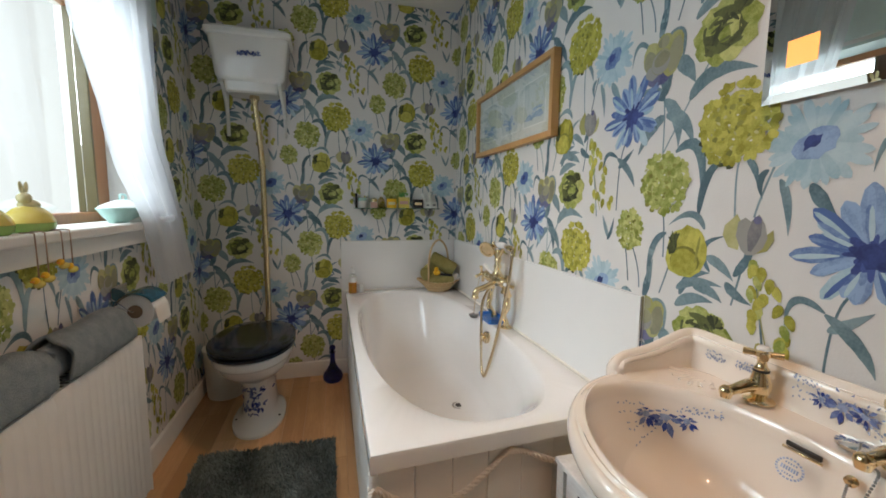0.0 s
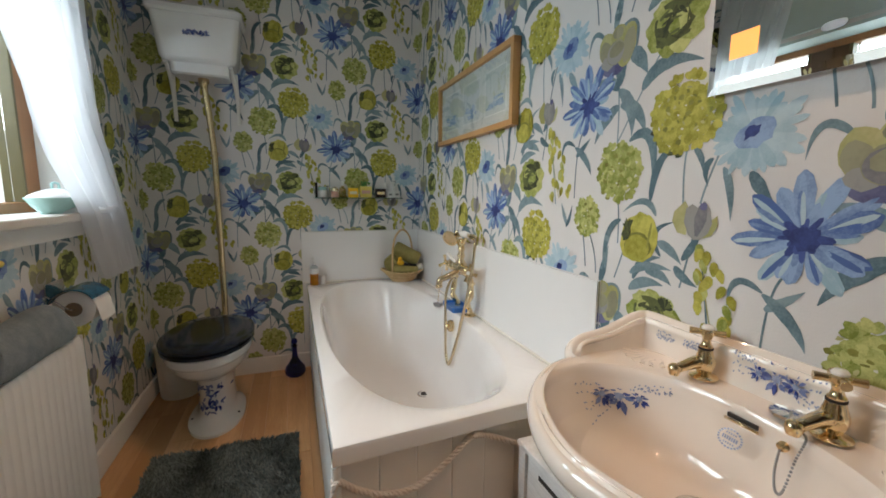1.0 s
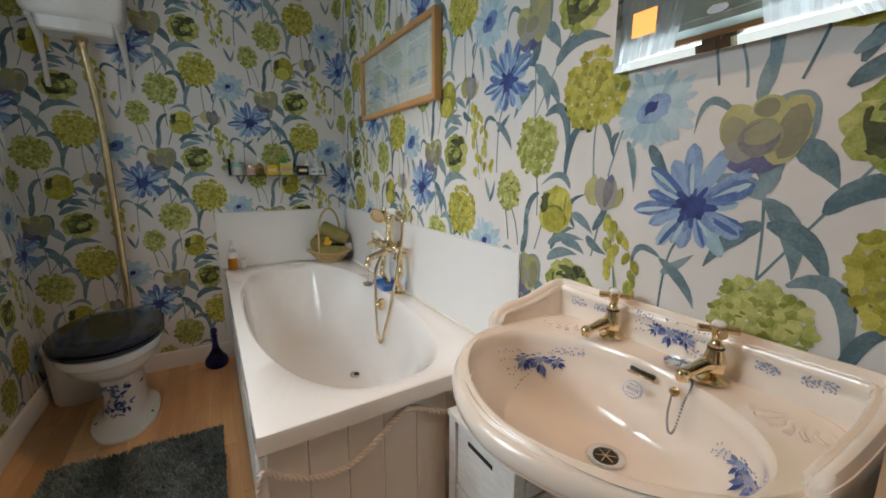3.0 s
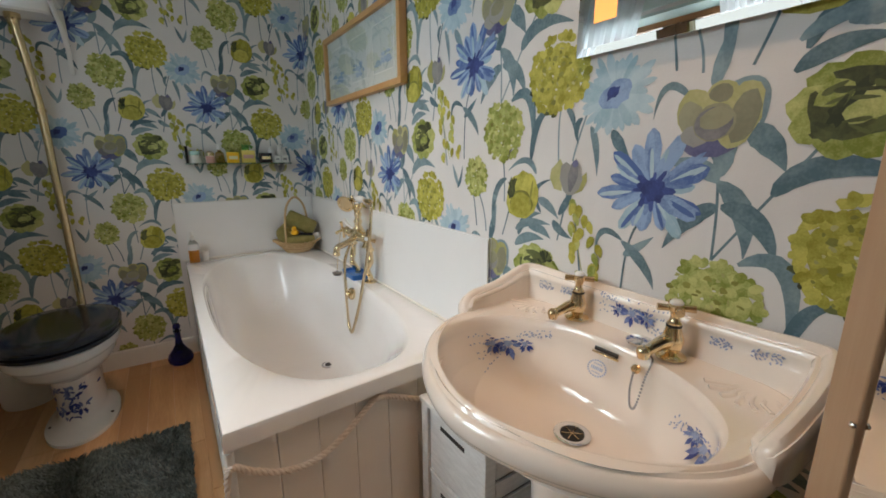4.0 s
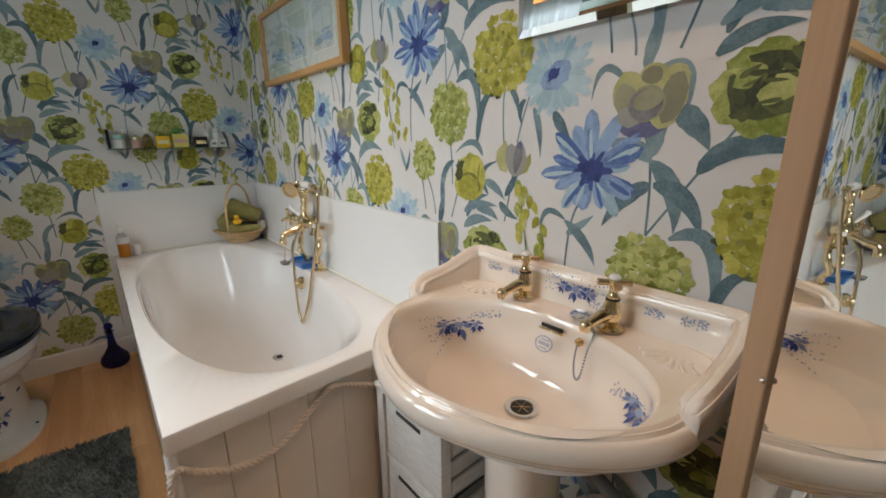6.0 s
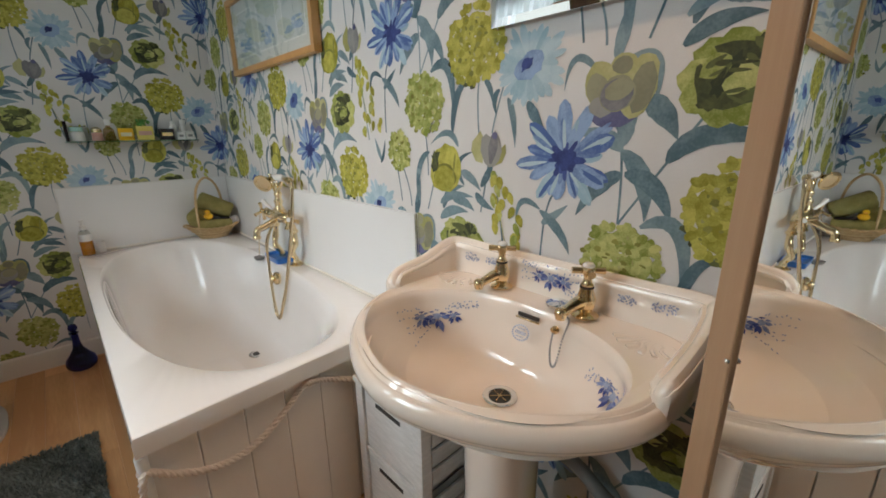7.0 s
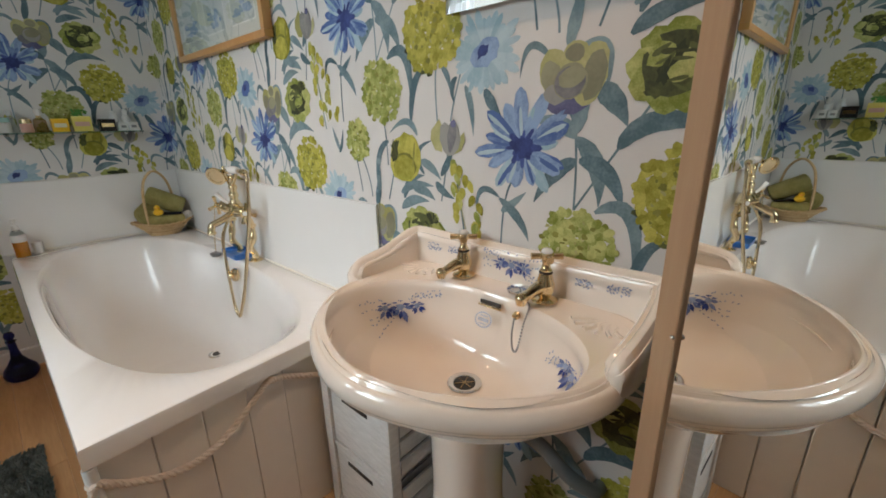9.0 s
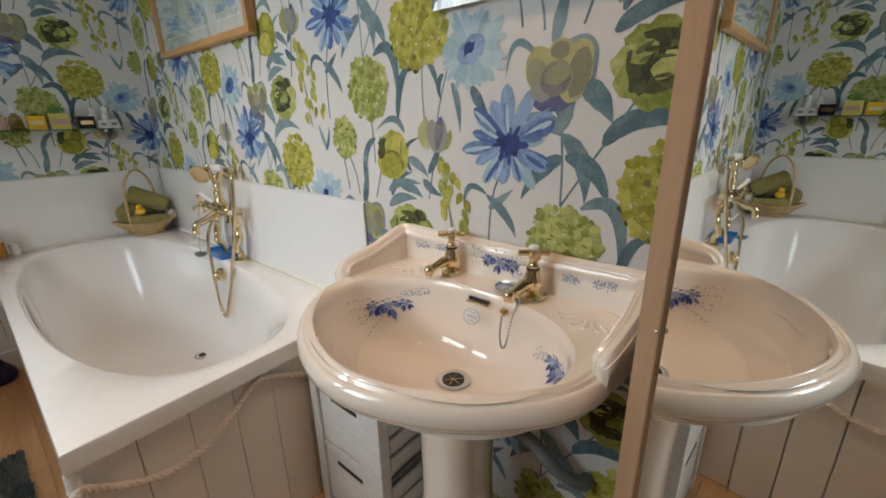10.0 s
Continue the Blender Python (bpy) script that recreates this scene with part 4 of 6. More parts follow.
# soap bottle and little cup
bo = thing("soap_bottle", "clear pump bottle nearly full of orange bath oil", "bottle", at=(-0.668, -0.075, BZ))
BO = (-0.668, -0.075, BZ)
part("liquid", lathe([(0.0, 0.002), (0.020, 0.002), (0.023, 0.006), (0.023, 0.092), (0.0, 0.092)], BO), M["orangeliq"], bo, "orange bath oil")
part("shell", lathe([(0.024, 0.0005), (0.0245, 0.005), (0.0245, 0.10), (0.018, 0.115), (0.010, 0.120), (0.010, 0.124)], BO), M["clear"], bo)
part("cap", lathe([(0.011, 0.120), (0.012, 0.122), (0.012, 0.140), (0.006, 0.142), (0.005, 0.155), (0.009, 0.157), (0.009, 0.166), (0.0, 0.167)], BO), M["whitepack"], bo)
part("label_band", lathe([(0.0247, 0.068), (0.0249, 0.068), (0.0249, 0.10), (0.0247, 0.10)], BO), M["whitepack"], bo)
cu_ = tagged(part("beaker", lathe([(0.0, 0.0), (0.016, 0.0), (0.019, 0.05), (0.017, 0.05), (0.015, 0.006), (0.0, 0.005)], (-0.618, -0.048, BZ + 0.0005)), M["whitepack"]), "small white china beaker on the bath end", "beaker")

# ---- toilet, cistern, flush pipe ----
TX = -1.152
wc = thing("toilet", "white china toilet pan with blue transfers and dark lid", "toilet", at=(TX, -0.5, 0))


def egg(f, y0, y1, w, z, n=48, e=2.2):
    cy, hy = (y0 + y1) / 2, (y0 - y1) / 2
    out = []
    for i in range(n):
        t = 2 * math.pi * i / n
        c, s = math.cos(t), math.sin(t)
        taper = 1 - 0.12 * s if s > 0 else 1.0
        ee = 2.8 if s > 0 else 2.1
        out.append((TX + w * f * taper * math.copysign(abs(c) ** (2 / ee), c), cy + hy * math.copysign(abs(s) ** (2 / ee), s), z))
    return out


foot = [egg(1, -0.22, -0.66, 0.120, 0.0), egg(1, -0.22, -0.66, 0.120, 0.012), egg(0.92, -0.225, -0.648, 0.116, 0.020), egg(0.82, -0.235, -0.615, 0.105, 0.034), egg(0.74, -0.24, -0.585, 0.104, 0.06), egg(0.72, -0.24, -0.575, 0.104, 0.12), egg(0.72, -0.24, -0.575, 0.106, 0.19), egg(0.80, -0.235, -0.59, 0.108, 0.235), egg(0.98, -0.225, -0.64, 0.118, 0.262), egg(1.0, -0.22, -0.70, 0.138, 0.290), egg(1.0, -0.22, -0.74, 0.154, 0.322), egg(1.0, -0.225, -0.757, 0.162, 0.350), egg(1.0, -0.225, -0.762, 0.164, 0.356), egg(1.0, -0.225, -0.774, 0.171, 0.362), egg(1.0, -0.225, -0.780, 0.175, 0.372), egg(1.0, -0.225, -0.782, 0.176, 0.398), egg(0.97, -0.23, -0.776, 0.173, 0.404)]
part("pan", loft(foot), M["wchina"], wc)
part("seat", loft([egg(1, -0.27, -0.785, 0.180, 0.405), egg(1, -0.262, -0.793, 0.186, 0.410), egg(1, -0.262, -0.793, 0.186, 0.421), egg(1, -0.27, -0.786, 0.180, 0.425)]), M["navy"], wc, "dark glossy seat")
part("lid", loft([egg(1, -0.27, -0.786, 0.180, 0.427), egg(1, -0.262, -0.795, 0.188, 0.432), egg(1, -0.262, -0.795, 0.188, 0.441), egg(0.95, -0.275, -0.775, 0.182, 0.447), egg(0.7, -0.32, -0.70, 0.17, 0.450)]), M["navy"], wc, "dark glossy closed lid")
for s in (-1, 1):
    part("hinge", tube([(TX + s * 0.07, -0.252, 0.405), (TX + s * 0.07, -0.25, 0.432)], 0.012, smooth=False), M["gold"], wc)
    part("fixing_screw", ball((TX + s * 0.098, -0.50, 0.024), 0.006, 1, 1, 0.6), M["dark"], wc)
part("outlet", tube([(TX, -0.28, 0.20), (TX, -0.16, 0.20), (TX, -0.02, 0.19)], 0.052, 18), M["wchina"], wc)
part("flush_inlet", tube([(TX, -0.24, 0.36), (TX, -0.14, 0.36), (TX, -0.07, 0.37)], 0.024, 16), M["wchina"], wc)
bm = bmesh.new()
rr = random.Random(5)
for k in range(60):
    z = rr.uniform(0.075, 0.215)
    a = rr.gauss(0, 0.45)
    hw = 0.076
    y = -0.608 + 0.25 * (z - 0.16) ** 2 * 10 - 0.004
    p = Vector((TX + hw * math.sin(a), -0.41 - 0.166 * math.cos(a) - 0.002, z))
    nr = Vector((math.sin(a), -math.cos(a) * 1.0, 0)).normalized()
    p += nr * (0.004 + 0.00003 * k)
    u = Vector((math.cos(a), math.sin(a), 0))
    th = rr.uniform(0.3, 2.8)
    e1 = (u * math.cos(th) + Vector((0, 0, 1)) * math.sin(th)) * rr.uniform(0.008, 0.016)
    e2 = nr.cross(e1) * 0.4
    bm.faces.new([bm.verts.new(p + q) for q in (-e1, -0.3 * e1 - e2, 0.5 * e1 - 0.8 * e2, e1, 0.5 * e1 + 0.8 * e2, -0.3 * e1 + e2)])
tagged(part("flower_transfer", bm, M["transfer"], wc, "blue leaf transfer", smooth=False), kind="stuff")

ci = thing("cistern", "white china high-level cistern on brackets above the toilet", "cistern", at=(TX - 0.025, -0.1, 1.68))
CX = -1.178


def crect(hw, y0, y1, z, r=0.03, n=8):
    pts = []
    for (sx, yy), a0 in (((1, y1), -90), ((1, y0), 0), ((-1, y0), 90), ((-1, y1), 180)):
        ox, oy = CX + sx * (hw - r), yy + (r if yy == y1 else -r)
        pts += [(ox + r * math.cos(radians(a0 + 90 * k / n)), oy + r * math.sin(radians(a0 + 90 * k / n)), z) for k in range(n + 1)]
    return pts


part("tank", loft([crect(0.118, -0.012, -0.15, 1.648), crect(0.128, -0.01, -0.165, 1.655), crect(0.133, -0.008, -0.172, 1.70), crect(0.155, -0.008, -0.18, 1.705), crect(0.168, -0.006, -0.188, 1.725), crect(0.192, -0.005, -0.205, 1.915)]), M["wchina"], ci)
part("tank_lid", loft([crect(0.196, -0.004, -0.212, 1.915), crect(0.207, -0.003, -0.222, 1.925), crect(0.207, -0.003, -0.222, 1.945), crect(0.195, -0.006, -0.21, 1.957)]), M["wchina"], ci)
bm = bmesh.new()
strew(bm, (CX, -0.203, 1.832), (0.055, 0, 0), (0, 0.003, 0.022), (0, -1, 0.1), 40, 0.0115, 31)
part("tank_transfer", bm, M["transfer"], ci, "small blue leaf transfer", smooth=False)
for s in (-1, 1):
    br = part("bracket", tube([(CX + s * 0.148, -0.013, 1.44), (CX + s * 0.148, -0.016, 1.60), (CX + s * 0.146, -0.016, 1.70)], 0.011, 8, smooth=False, flat=0.5), M["white"], ci, "white iron wall bracket")
    part("bracket_arm", tube([(CX + s * 0.148, -0.02, 1.55), (CX + s * 0.145, -0.06, 1.62), (CX + s * 0.14, -0.13, 1.672), (CX + s * 0.14, -0.18, 1.694)], 0.010, 8), M["white"], br)
fp = thing("flush_pipe", "slim brass flush pipe between cistern and pan", "pipe", at=(TX, -0.06, 0.4))
part("pipe", tube([(CX + 0.002, -0.085, 1.645), (CX + 0.004, -0.085, 1.60), (-1.164, -0.075, 1.48), (-1.156, -0.056, 1.32), (-1.154, -0.047, 1.22), (-1.154, -0.046, 0.9), (-1.153, -0.047, 0.6), (-1.153, -0.05, 0.372)], 0.0155, 16, 10), M["brass"], fp)
part("pipe_nut", lathe([(0.026, 0.0), (0.026, 0.02), (0.02, 0.026), (0.017, 0.05)], (CX + 0.002, -0.085, 1.648), 8, (0, 0, -1)), M["brass"], fp)
part("pipe_clip", lathe([(0.020, 0.0), (0.020, 0.014)], (-1.1555, -0.052, 1.27), 20), M["brass"], fp)
bi = thing("waste_bin", "white plastic pedal bin in the corner behind the toilet", "bin", at=(-1.375, -0.15, 0))
part("body", lathe([(0.0, 0.0), (0.088, 0.0), (0.092, 0.01), (0.104, 0.25), (0.106, 0.26)], (-1.375, -0.14, 0.0), 36), M["whitepack"], bi)
part("lid", lathe([(0.108, 0.258), (0.109, 0.275), (0.09, 0.292), (0.0, 0.298)], (-1.375, -0.14, 0.0), 36), M["whitepack"], bi)
va = thing("glass_bottle", "cobalt blue glass decanter with stopper on the floor", "decanter", at=(-0.79, -0.13, 0))
VA = (-0.795, -0.11, 0.0005)
part("vessel", lathe([(0.0, 0.0), (0.045, 0.0), (0.056, 0.012), (0.060, 0.030), (0.054, 0.052), (0.034, 0.078), (0.019, 0.105), (0.014, 0.140), (0.0135, 0.175), (0.019, 0.181), (0.0, 0.182)], VA, 30), M["cobalt"], va)
part("stopper", lathe([(0.009, 0.181), (0.009, 0.188), (0.016, 0.195), (0.0185, 0.208), (0.013, 0.221), (0.0, 0.225)], VA, 24), M["cobalt"], va, "round blue stopper")

# bath mat: a woven base with thick shag
mt = thing("bath_mat", "slate teal shaggy bath mat on the laminate floor", "bath mat", at=(-1.05, -1.15, 0))
MX0, MX1, MY0, MY1 = -1.335, -0.782, -1.58, -0.762
part("backing", box(MX0 + 0.01, MX1 - 0.01, MY0 + 0.01, MY1 - 0.01, 0.0005, 0.010, 0.003), M["mat_"], mt)
rr = random.Random(8)
verts, faces = [], []
for i in range(30000):
    x, y = rr.uniform(MX0 + 0.004, MX1 - 0.004), rr.uniform(MY0 + 0.004, MY1 - 0.004)
    lean = noise.noise_vector(Vector((x * 9, y * 9, 0))) * 0.022
    h, w, a = rr.uniform(0.016, 0.028), 0.0024, rr.uniform(0, 6.28)
    dx, dy = w * math.cos(a), w * math.sin(a)
    tx, ty = x + lean.x + rr.uniform(-0.009, 0.009), y + lean.y + rr.uniform(-0.009, 0.009)
    b = len(verts)
    verts += [(x - dx, y - dy, 0.009), (x + dx, y + dy, 0.009), ((x + tx) / 2 + dx, (y + ty) / 2 + dy, 0.007 + h * 0.75), ((x + tx) / 2 - dx, (y + ty) / 2 - dy, 0.007 + h * 0.75), (tx, ty, 0.006 + h)]
    faces += [(b, b + 1, b + 2, b + 3), (b + 3, b + 2, b + 4)]
me = bpy.data.meshes.new("shag")
me.from_pydata(verts, [], faces)
me.materials.append(M["mat_"])
o = new("shag", me)
o.parent = mt
bpy.context.view_layer.update()
o.matrix_parent_inverse = mt.matrix_world.inverted()
tagged(o, kind="stuff")

# ---- left wall: radiator, towels, roll holder ----
RX, RY0, RY1, RZ0, RZ1 = -1.405, -2.25, -1.03, 0.07, 0.632
ra = thing("radiator", "white panel radiator with ribbed front under the window", "radiator", at=(-1.45, -1.6, 0))
path, y = [], RY0 + 0.03
while y < RY1 - 0.03:
    path += [(RX, y), (RX, y + 0.020), (RX - 0.0035, y + 0.0245), (RX - 0.0035, y + 0.029)]
    y += 0.0333
path = [(RX, RY0)] + path + [(RX, RY1)]
rings = [[(px - ins, py, z) for px, py in path] for ins, z in ((0.012, RZ0), (0.003, RZ0 + 0.012), (0.0, RZ0 + 0.03), (0.0, RZ1 - 0.03), (0.003, RZ1 - 0.012), (0.008, RZ1 - 0.002))]
bm = loft(rings, False, False, closed=False)
part("front_panel", bm, M["white"], ra)
part("end_cap", box(XL + 0.012, RX + 0.002, RY1, RY1 + 0.006, RZ0 + 0.005, RZ1, 0.003), M["white"], ra)
part("end_cap", box(XL + 0.012, RX + 0.002, RY0 - 0.006, RY0, RZ0 + 0.005, RZ1, 0.003), M["white"], ra)
part("top_grille", box(XL + 0.014, RX - 0.006, RY0, RY1, RZ1 - 0.006, RZ1 - 0.002, 0.001), M["white"], ra)
y = RY0 + 0.02
while y < RY1 - 0.02:
    part("grille_slot", box(XL + 0.022, RX - 0.014, y, y + 0.009, RZ1 - 0.0018, RZ1 - 0.0010), M["dark"], ra)
    y += 0.022
part("back_panel", box(XL + 0.02, XL + 0.03, RY0 + 0.01, RY1 - 0.01, RZ0, RZ1 - 0.01), M["white"], ra)
part("wall_bracket", box(XL, XL + 0.02, -1.4, -1.36, 0.2, 0.5), M["white"], ra)
part("wall_bracket", box(XL, XL + 0.02, -1.95, -1.91, 0.2, 0.5), M["white"], ra)


def folded(y0, y1, z0, h, lbl, seed):
    """A thick towel folded over on itself, its fold open towards one end."""
    t = thing("folded_towel", lbl, "towel", "towels on the radiator", at=((XL + RX) / 2, (y0 + y1) / 2, z0))
    xb, xf = XL + 0.016, RX + 0.002

    def sheet(ctrl, th, name, ya, yb, sd):
        mid = [Vector((a, 0, b)) for a, b in ctrl]
        line = spline(mid, 6)
        rings = []
        for k in range(17):
            q = k / 16
            yy = ya + (yb - ya) * q
            sag = 1 - 0.10 * math.sin(q * math.pi * 1.3 + sd) ** 2 - 0.12 * max(0, (q - 0.85) / 0.15) ** 2
            outer, inner = [], []
            for i, p in enumerate(line):
                d = line[min(i + 1, len(line) - 1)] - line[max(i - 1, 0)]
                d = d.normalized() if d.length > 1e-6 else Vector((1, 0, 0))
                nrm = Vector((-d.z, 0, d.x))
                nv = 0.007 * noise.noise(Vector((p.x * 16 + sd, yy * 11, p.z * 16)))
                edge = 0.55 if k in (0, 16) else 1.0
                pz = z0 + 0.002 + (p.z - 0.002) * sag
                for lst, sg in ((outer, 1), (inner, -1)):
                    lst.append(Vector((p.x, yy + 0.012 * math.sin(i * 0.5 + sd) * (1 - q), max(pz, z0 + th / 2))) + nrm * (th / 2 * edge * sg + nv))
            rings.append([(v.x, v.y, max(v.z, z0 + 0.0008)) for v in outer + inner[::-1]])
        part(name, loft(rings), M["towel"], t)
        e = [(sum((Vector(c) for c in pr), Vector()) / 2) for pr in zip(rings[0][: len(line)], rings[0][len(line):][::-1])]
        part("hem", tube([tuple(v) for v in e], th * 0.42, 8, smooth=False), M["towel"], t)

    sheet([(xb + 0.004, 0.010), (xb, h * 0.55), (xb + 0.015, h * 0.93), ((xb + xf) / 2, h), (xf - 0.018, h * 0.86), (xf, h * 0.5), (xf - 0.004, 0.016), (xf - 0.03, 0.008)], 0.013, "outer_fold", y0, y1, seed)
    sheet([(xb + 0.016, 0.012), (xb + 0.016, h * 0.5), (xb + 0.03, h * 0.76), ((xb + xf) / 2, h * 0.80), (xf - 0.034, h * 0.66), (xf - 0.024, h * 0.3), (xf - 0.035, 0.022)], 0.012, "inner_fold", y0 - 0.02, y1 - 0.02, seed + 2)


folded(-1.395, -1.065, RZ1, 0.118, "slate blue towel folded over on top of the radiator", 0.3)
folded(-2.02, -1.455, RZ1, 0.122, "slate blue towel folded on the radiator, its end open", 1.7)

ho = thing("roll_holder", "toilet roll holder with a blue patterned cover on the wall", "toilet roll holder", at=(XL, -0.92, 0.72))
HY0, HY1, HZ = -0.985, -0.875, 0.703
part("plate", box(XL, XL + 0.006, HY0, HY1, HZ + 0.03, HZ + 0.085, 0.002), M["chrome"], ho)
rings = []
for yy in (HY0 - 0.012, HY1 + 0.01):
    rings.append([(XL + 0.07 + r * math.cos(a), yy, HZ + r * math.sin(a)) for r, seq in ((0.066, range(13)), (0.063, range(12, -1, -1))) for a in (radians(30 + 130 * i / 12) for i in seq)])
cov = part("cover", loft(rings), mat("kingfisher_cover", (0.01, 0.02, 0.05), 0.2, second=(0.05, 0.22, 0.36), scale=28), ho, "glossy blue and black patterned cover")
part("wire", tube([(XL + 0.005, HY0 - 0.006, HZ + 0.05), (XL + 0.03, HY0 - 0.008, HZ + 0.03), (XL + 0.07, HY0 - 0.006, HZ), (XL + 0.07, HY1, HZ)], 0.002, 8), M["chrome"], ho)
ro = thing("toilet_roll", "white toilet roll hanging on the holder", "toilet roll", at=(XL + 0.07, -0.93, HZ))
bm = lathe([(0.022, 0.0), (0.056, 0.0), (0.057, 0.002), (0.057, 0.098), (0.056, 0.10), (0.022, 0.10)], (XL + 0.07, HY0, HZ), 40, (0, 1, 0))
part("paper", bm, M["paperroll"], ro)
part("tube", lathe([(0.0, -0.0006), (0.0205, -0.0006), (0.0225, -0.001), (0.0225, 0.1008), (0.0, 0.1005)], (XL + 0.07, HY0, HZ), 30, (0, 1, 0)), M["card"], ro, "brown card tube")
part("loose_sheet", loft([[(XL + 0.07 + 0.058 * math.cos(a) + d, yy, HZ + 0.058 * math.sin(a) - e) for yy in (HY0 + 0.002, HY0 + 0.05, HY1)] for a, d, e in ((1.2, 0, 0), (0.7, 0.001, 0), (0.2, 0.003, 0), (0.0, 0.006, 0.02), (-0.1, 0.012, 0.04))], False, False, closed=False), M["paperroll"], ro)

# ---- sheer curtains ----


def curtain(edges, lbl, seed, z_top=2.15):
    t = thing("sheer_curtain", lbl, "curtain", "sheer window curtains", at=(XL + 0.09, edges[-1][1], edges[-1][0]))
    zs = [e[0] for e in edges]
    rings = []
    for k in range(46):
        z = zs[0] + (zs[-1] - zs[0]) * k / 45
        a = np.interp(-z, [-q for q in zs], [e[1] for e in edges])
        b = np.interp(-z, [-q for q in zs], [e[2] for e in edges])
        amp = 0.010 + 0.012 * min(1, abs(b - a) / 0.3)
        rings.append([(XL + 0.045 + 0.03 * min(1, max(0, (1.3 - z) / 0.3)) + amp * math.sin(i * 0.55 + seed + 0.4 * math.sin(z * 3)) + 0.006 * math.sin(i * 1.9 + z * 4), a + (b - a) * i / 70, z) for i in range(71)])
    part("voile", loft(rings, False, False, closed=False), M["sheer"], t)
    part("tieback", tube([(XL + 0.006, edges[4][2] + 0.01, edges[4][0]), (XL + 0.10, (edges[4][1] + edges[4][2]) / 2, edges[4][0] - 0.012), (XL + 0.006, edges[4][1], edges[4][0] - 0.01)], 0.012, 8), M["sheer"], t)


curtain([(2.16, -1.28, -0.66), (1.60, -1.16, -0.64), (1.374, -1.03, -0.62), (1.177, -0.985, -0.555), (1.02, -0.885, -0.53), (0.92, -0.84, -0.50), (0.82, -0.80, -0.46), (0.755, -0.77, -0.44)], "white sheer voile curtain drawn back beside the window", 0.0)
curtain([(2.16, -2.15, -1.50), (1.60, -2.12, -1.62), (1.374, -2.12, -1.75), (1.177, -2.14, -1.88), (1.02, -2.16, -1.98), (0.92, -2.2, -2.0), (0.82, -2.22, -2.02), (0.755, -2.24, -2.04)], "white sheer voile curtain drawn back at the window's other side", 1.3)
rod = thing("curtain_rod", "slim white curtain rod above the window", "curtain rod", at=(XL + 0.075, -1.4, 2.165))
part("rod", tube([(XL + 0.075, -2.3, 2.165), (XL + 0.075, -0.55, 2.165)], 0.009, smooth=False), M["white"], rod)
for yy in (-2.2, -0.62):
    part("rod_bracket", tube([(XL, yy, 2.165), (XL + 0.075, yy, 2.165)], 0.006, smooth=False), M["white"], rod)

# ---- window sill ----
SZ = WZ0 + 0.026
tu = thing("tureen", "white and turquoise lidded dish on the window sill", "dish", at=(XL - 0.02, -0.80, SZ))
TU = (XL - 0.005, -0.83, SZ)
part("bowl", loft([[(TU[0] + 0.062 * f * math.cos(a), TU[1] + 0.135 * f * math.sin(a), SZ + z) for a in (2 * math.pi * i / 40 for i in range(40))] for f, z in ((0.55, 0.0), (0.6, 0.006), (0.78, 0.022), (0.92, 0.040), (1.0, 0.050), (1.0, 0.053))]), M["turq"], tu)
part("lid", loft([[(TU[0] + 0.060 * f * math.cos(a), TU[1] + 0.132 * f * math.sin(a), SZ + z) for a in (2 * math.pi * i / 40 for i in range(40))] for f, z in ((0.98, 0.053), (0.9, 0.060), (0.6, 0.072), (0.3, 0.080), (0.05, 0.082))]), M["wchina"], tu, "white lid with a looped knob")
part("knob", tube([(TU[0], TU[1] - 0.022, SZ + 0.080), (TU[0], TU[1] - 0.018, SZ + 0.098), (TU[0], TU[1] + 0.018, SZ + 0.098), (TU[0], TU[1] + 0.022, SZ + 0.080)], 0.004, 8), M["turq"], tu)


def rabbit_dish(y):
    x = XL - 0.005
    t = thing("rabbit_dish", "yellow and green china dish with a rabbit on its lid", "dish", "sill ornaments", at=(x, y, SZ))
    part("base", loft([[(x + 0.044 * f * math.cos(a), y + 0.066 * f * math.sin(a), SZ + z) for a in (2 * math.pi * i / 32 for i in range(32))] for f, z in ((0.8, 0.0), (0.95, 0.006), (1.0, 0.016), (1.0, 0.022))]), M["green"], t, "green glazed base")
    part("lid", loft([[(x + 0.044 * f * math.cos(a), y + 0.066 * f * math.sin(a), SZ + z) for a in (2 * math.pi * i / 32 for i in range(32))] for f, z in ((1.0, 0.0225), (0.97, 0.030), (0.82, 0.045), (0.55, 0.058), (0.3, 0.064))]), M["yellow"], t, "yellow glazed lid")
    bm = ball((x, y + 0.004, SZ + 0.066), 0.020, 1, 1.3, 0.75, 14)
    join(bm, ball((x + 0.002, y - 0.014, SZ + 0.083), 0.0145, 1, 1.15, 0.95, 12))
    for d in (-0.010, 0.007):
        join(bm, ball((x, y - 0.008 + d, SZ + 0.108), 0.0075, 0.5, 0.9, 2.2, 10, Euler((-d * 22, 0, 0))))
    part("rabbit_knob", bm, M["rabbit"], t, "pale rabbit-shaped knob")


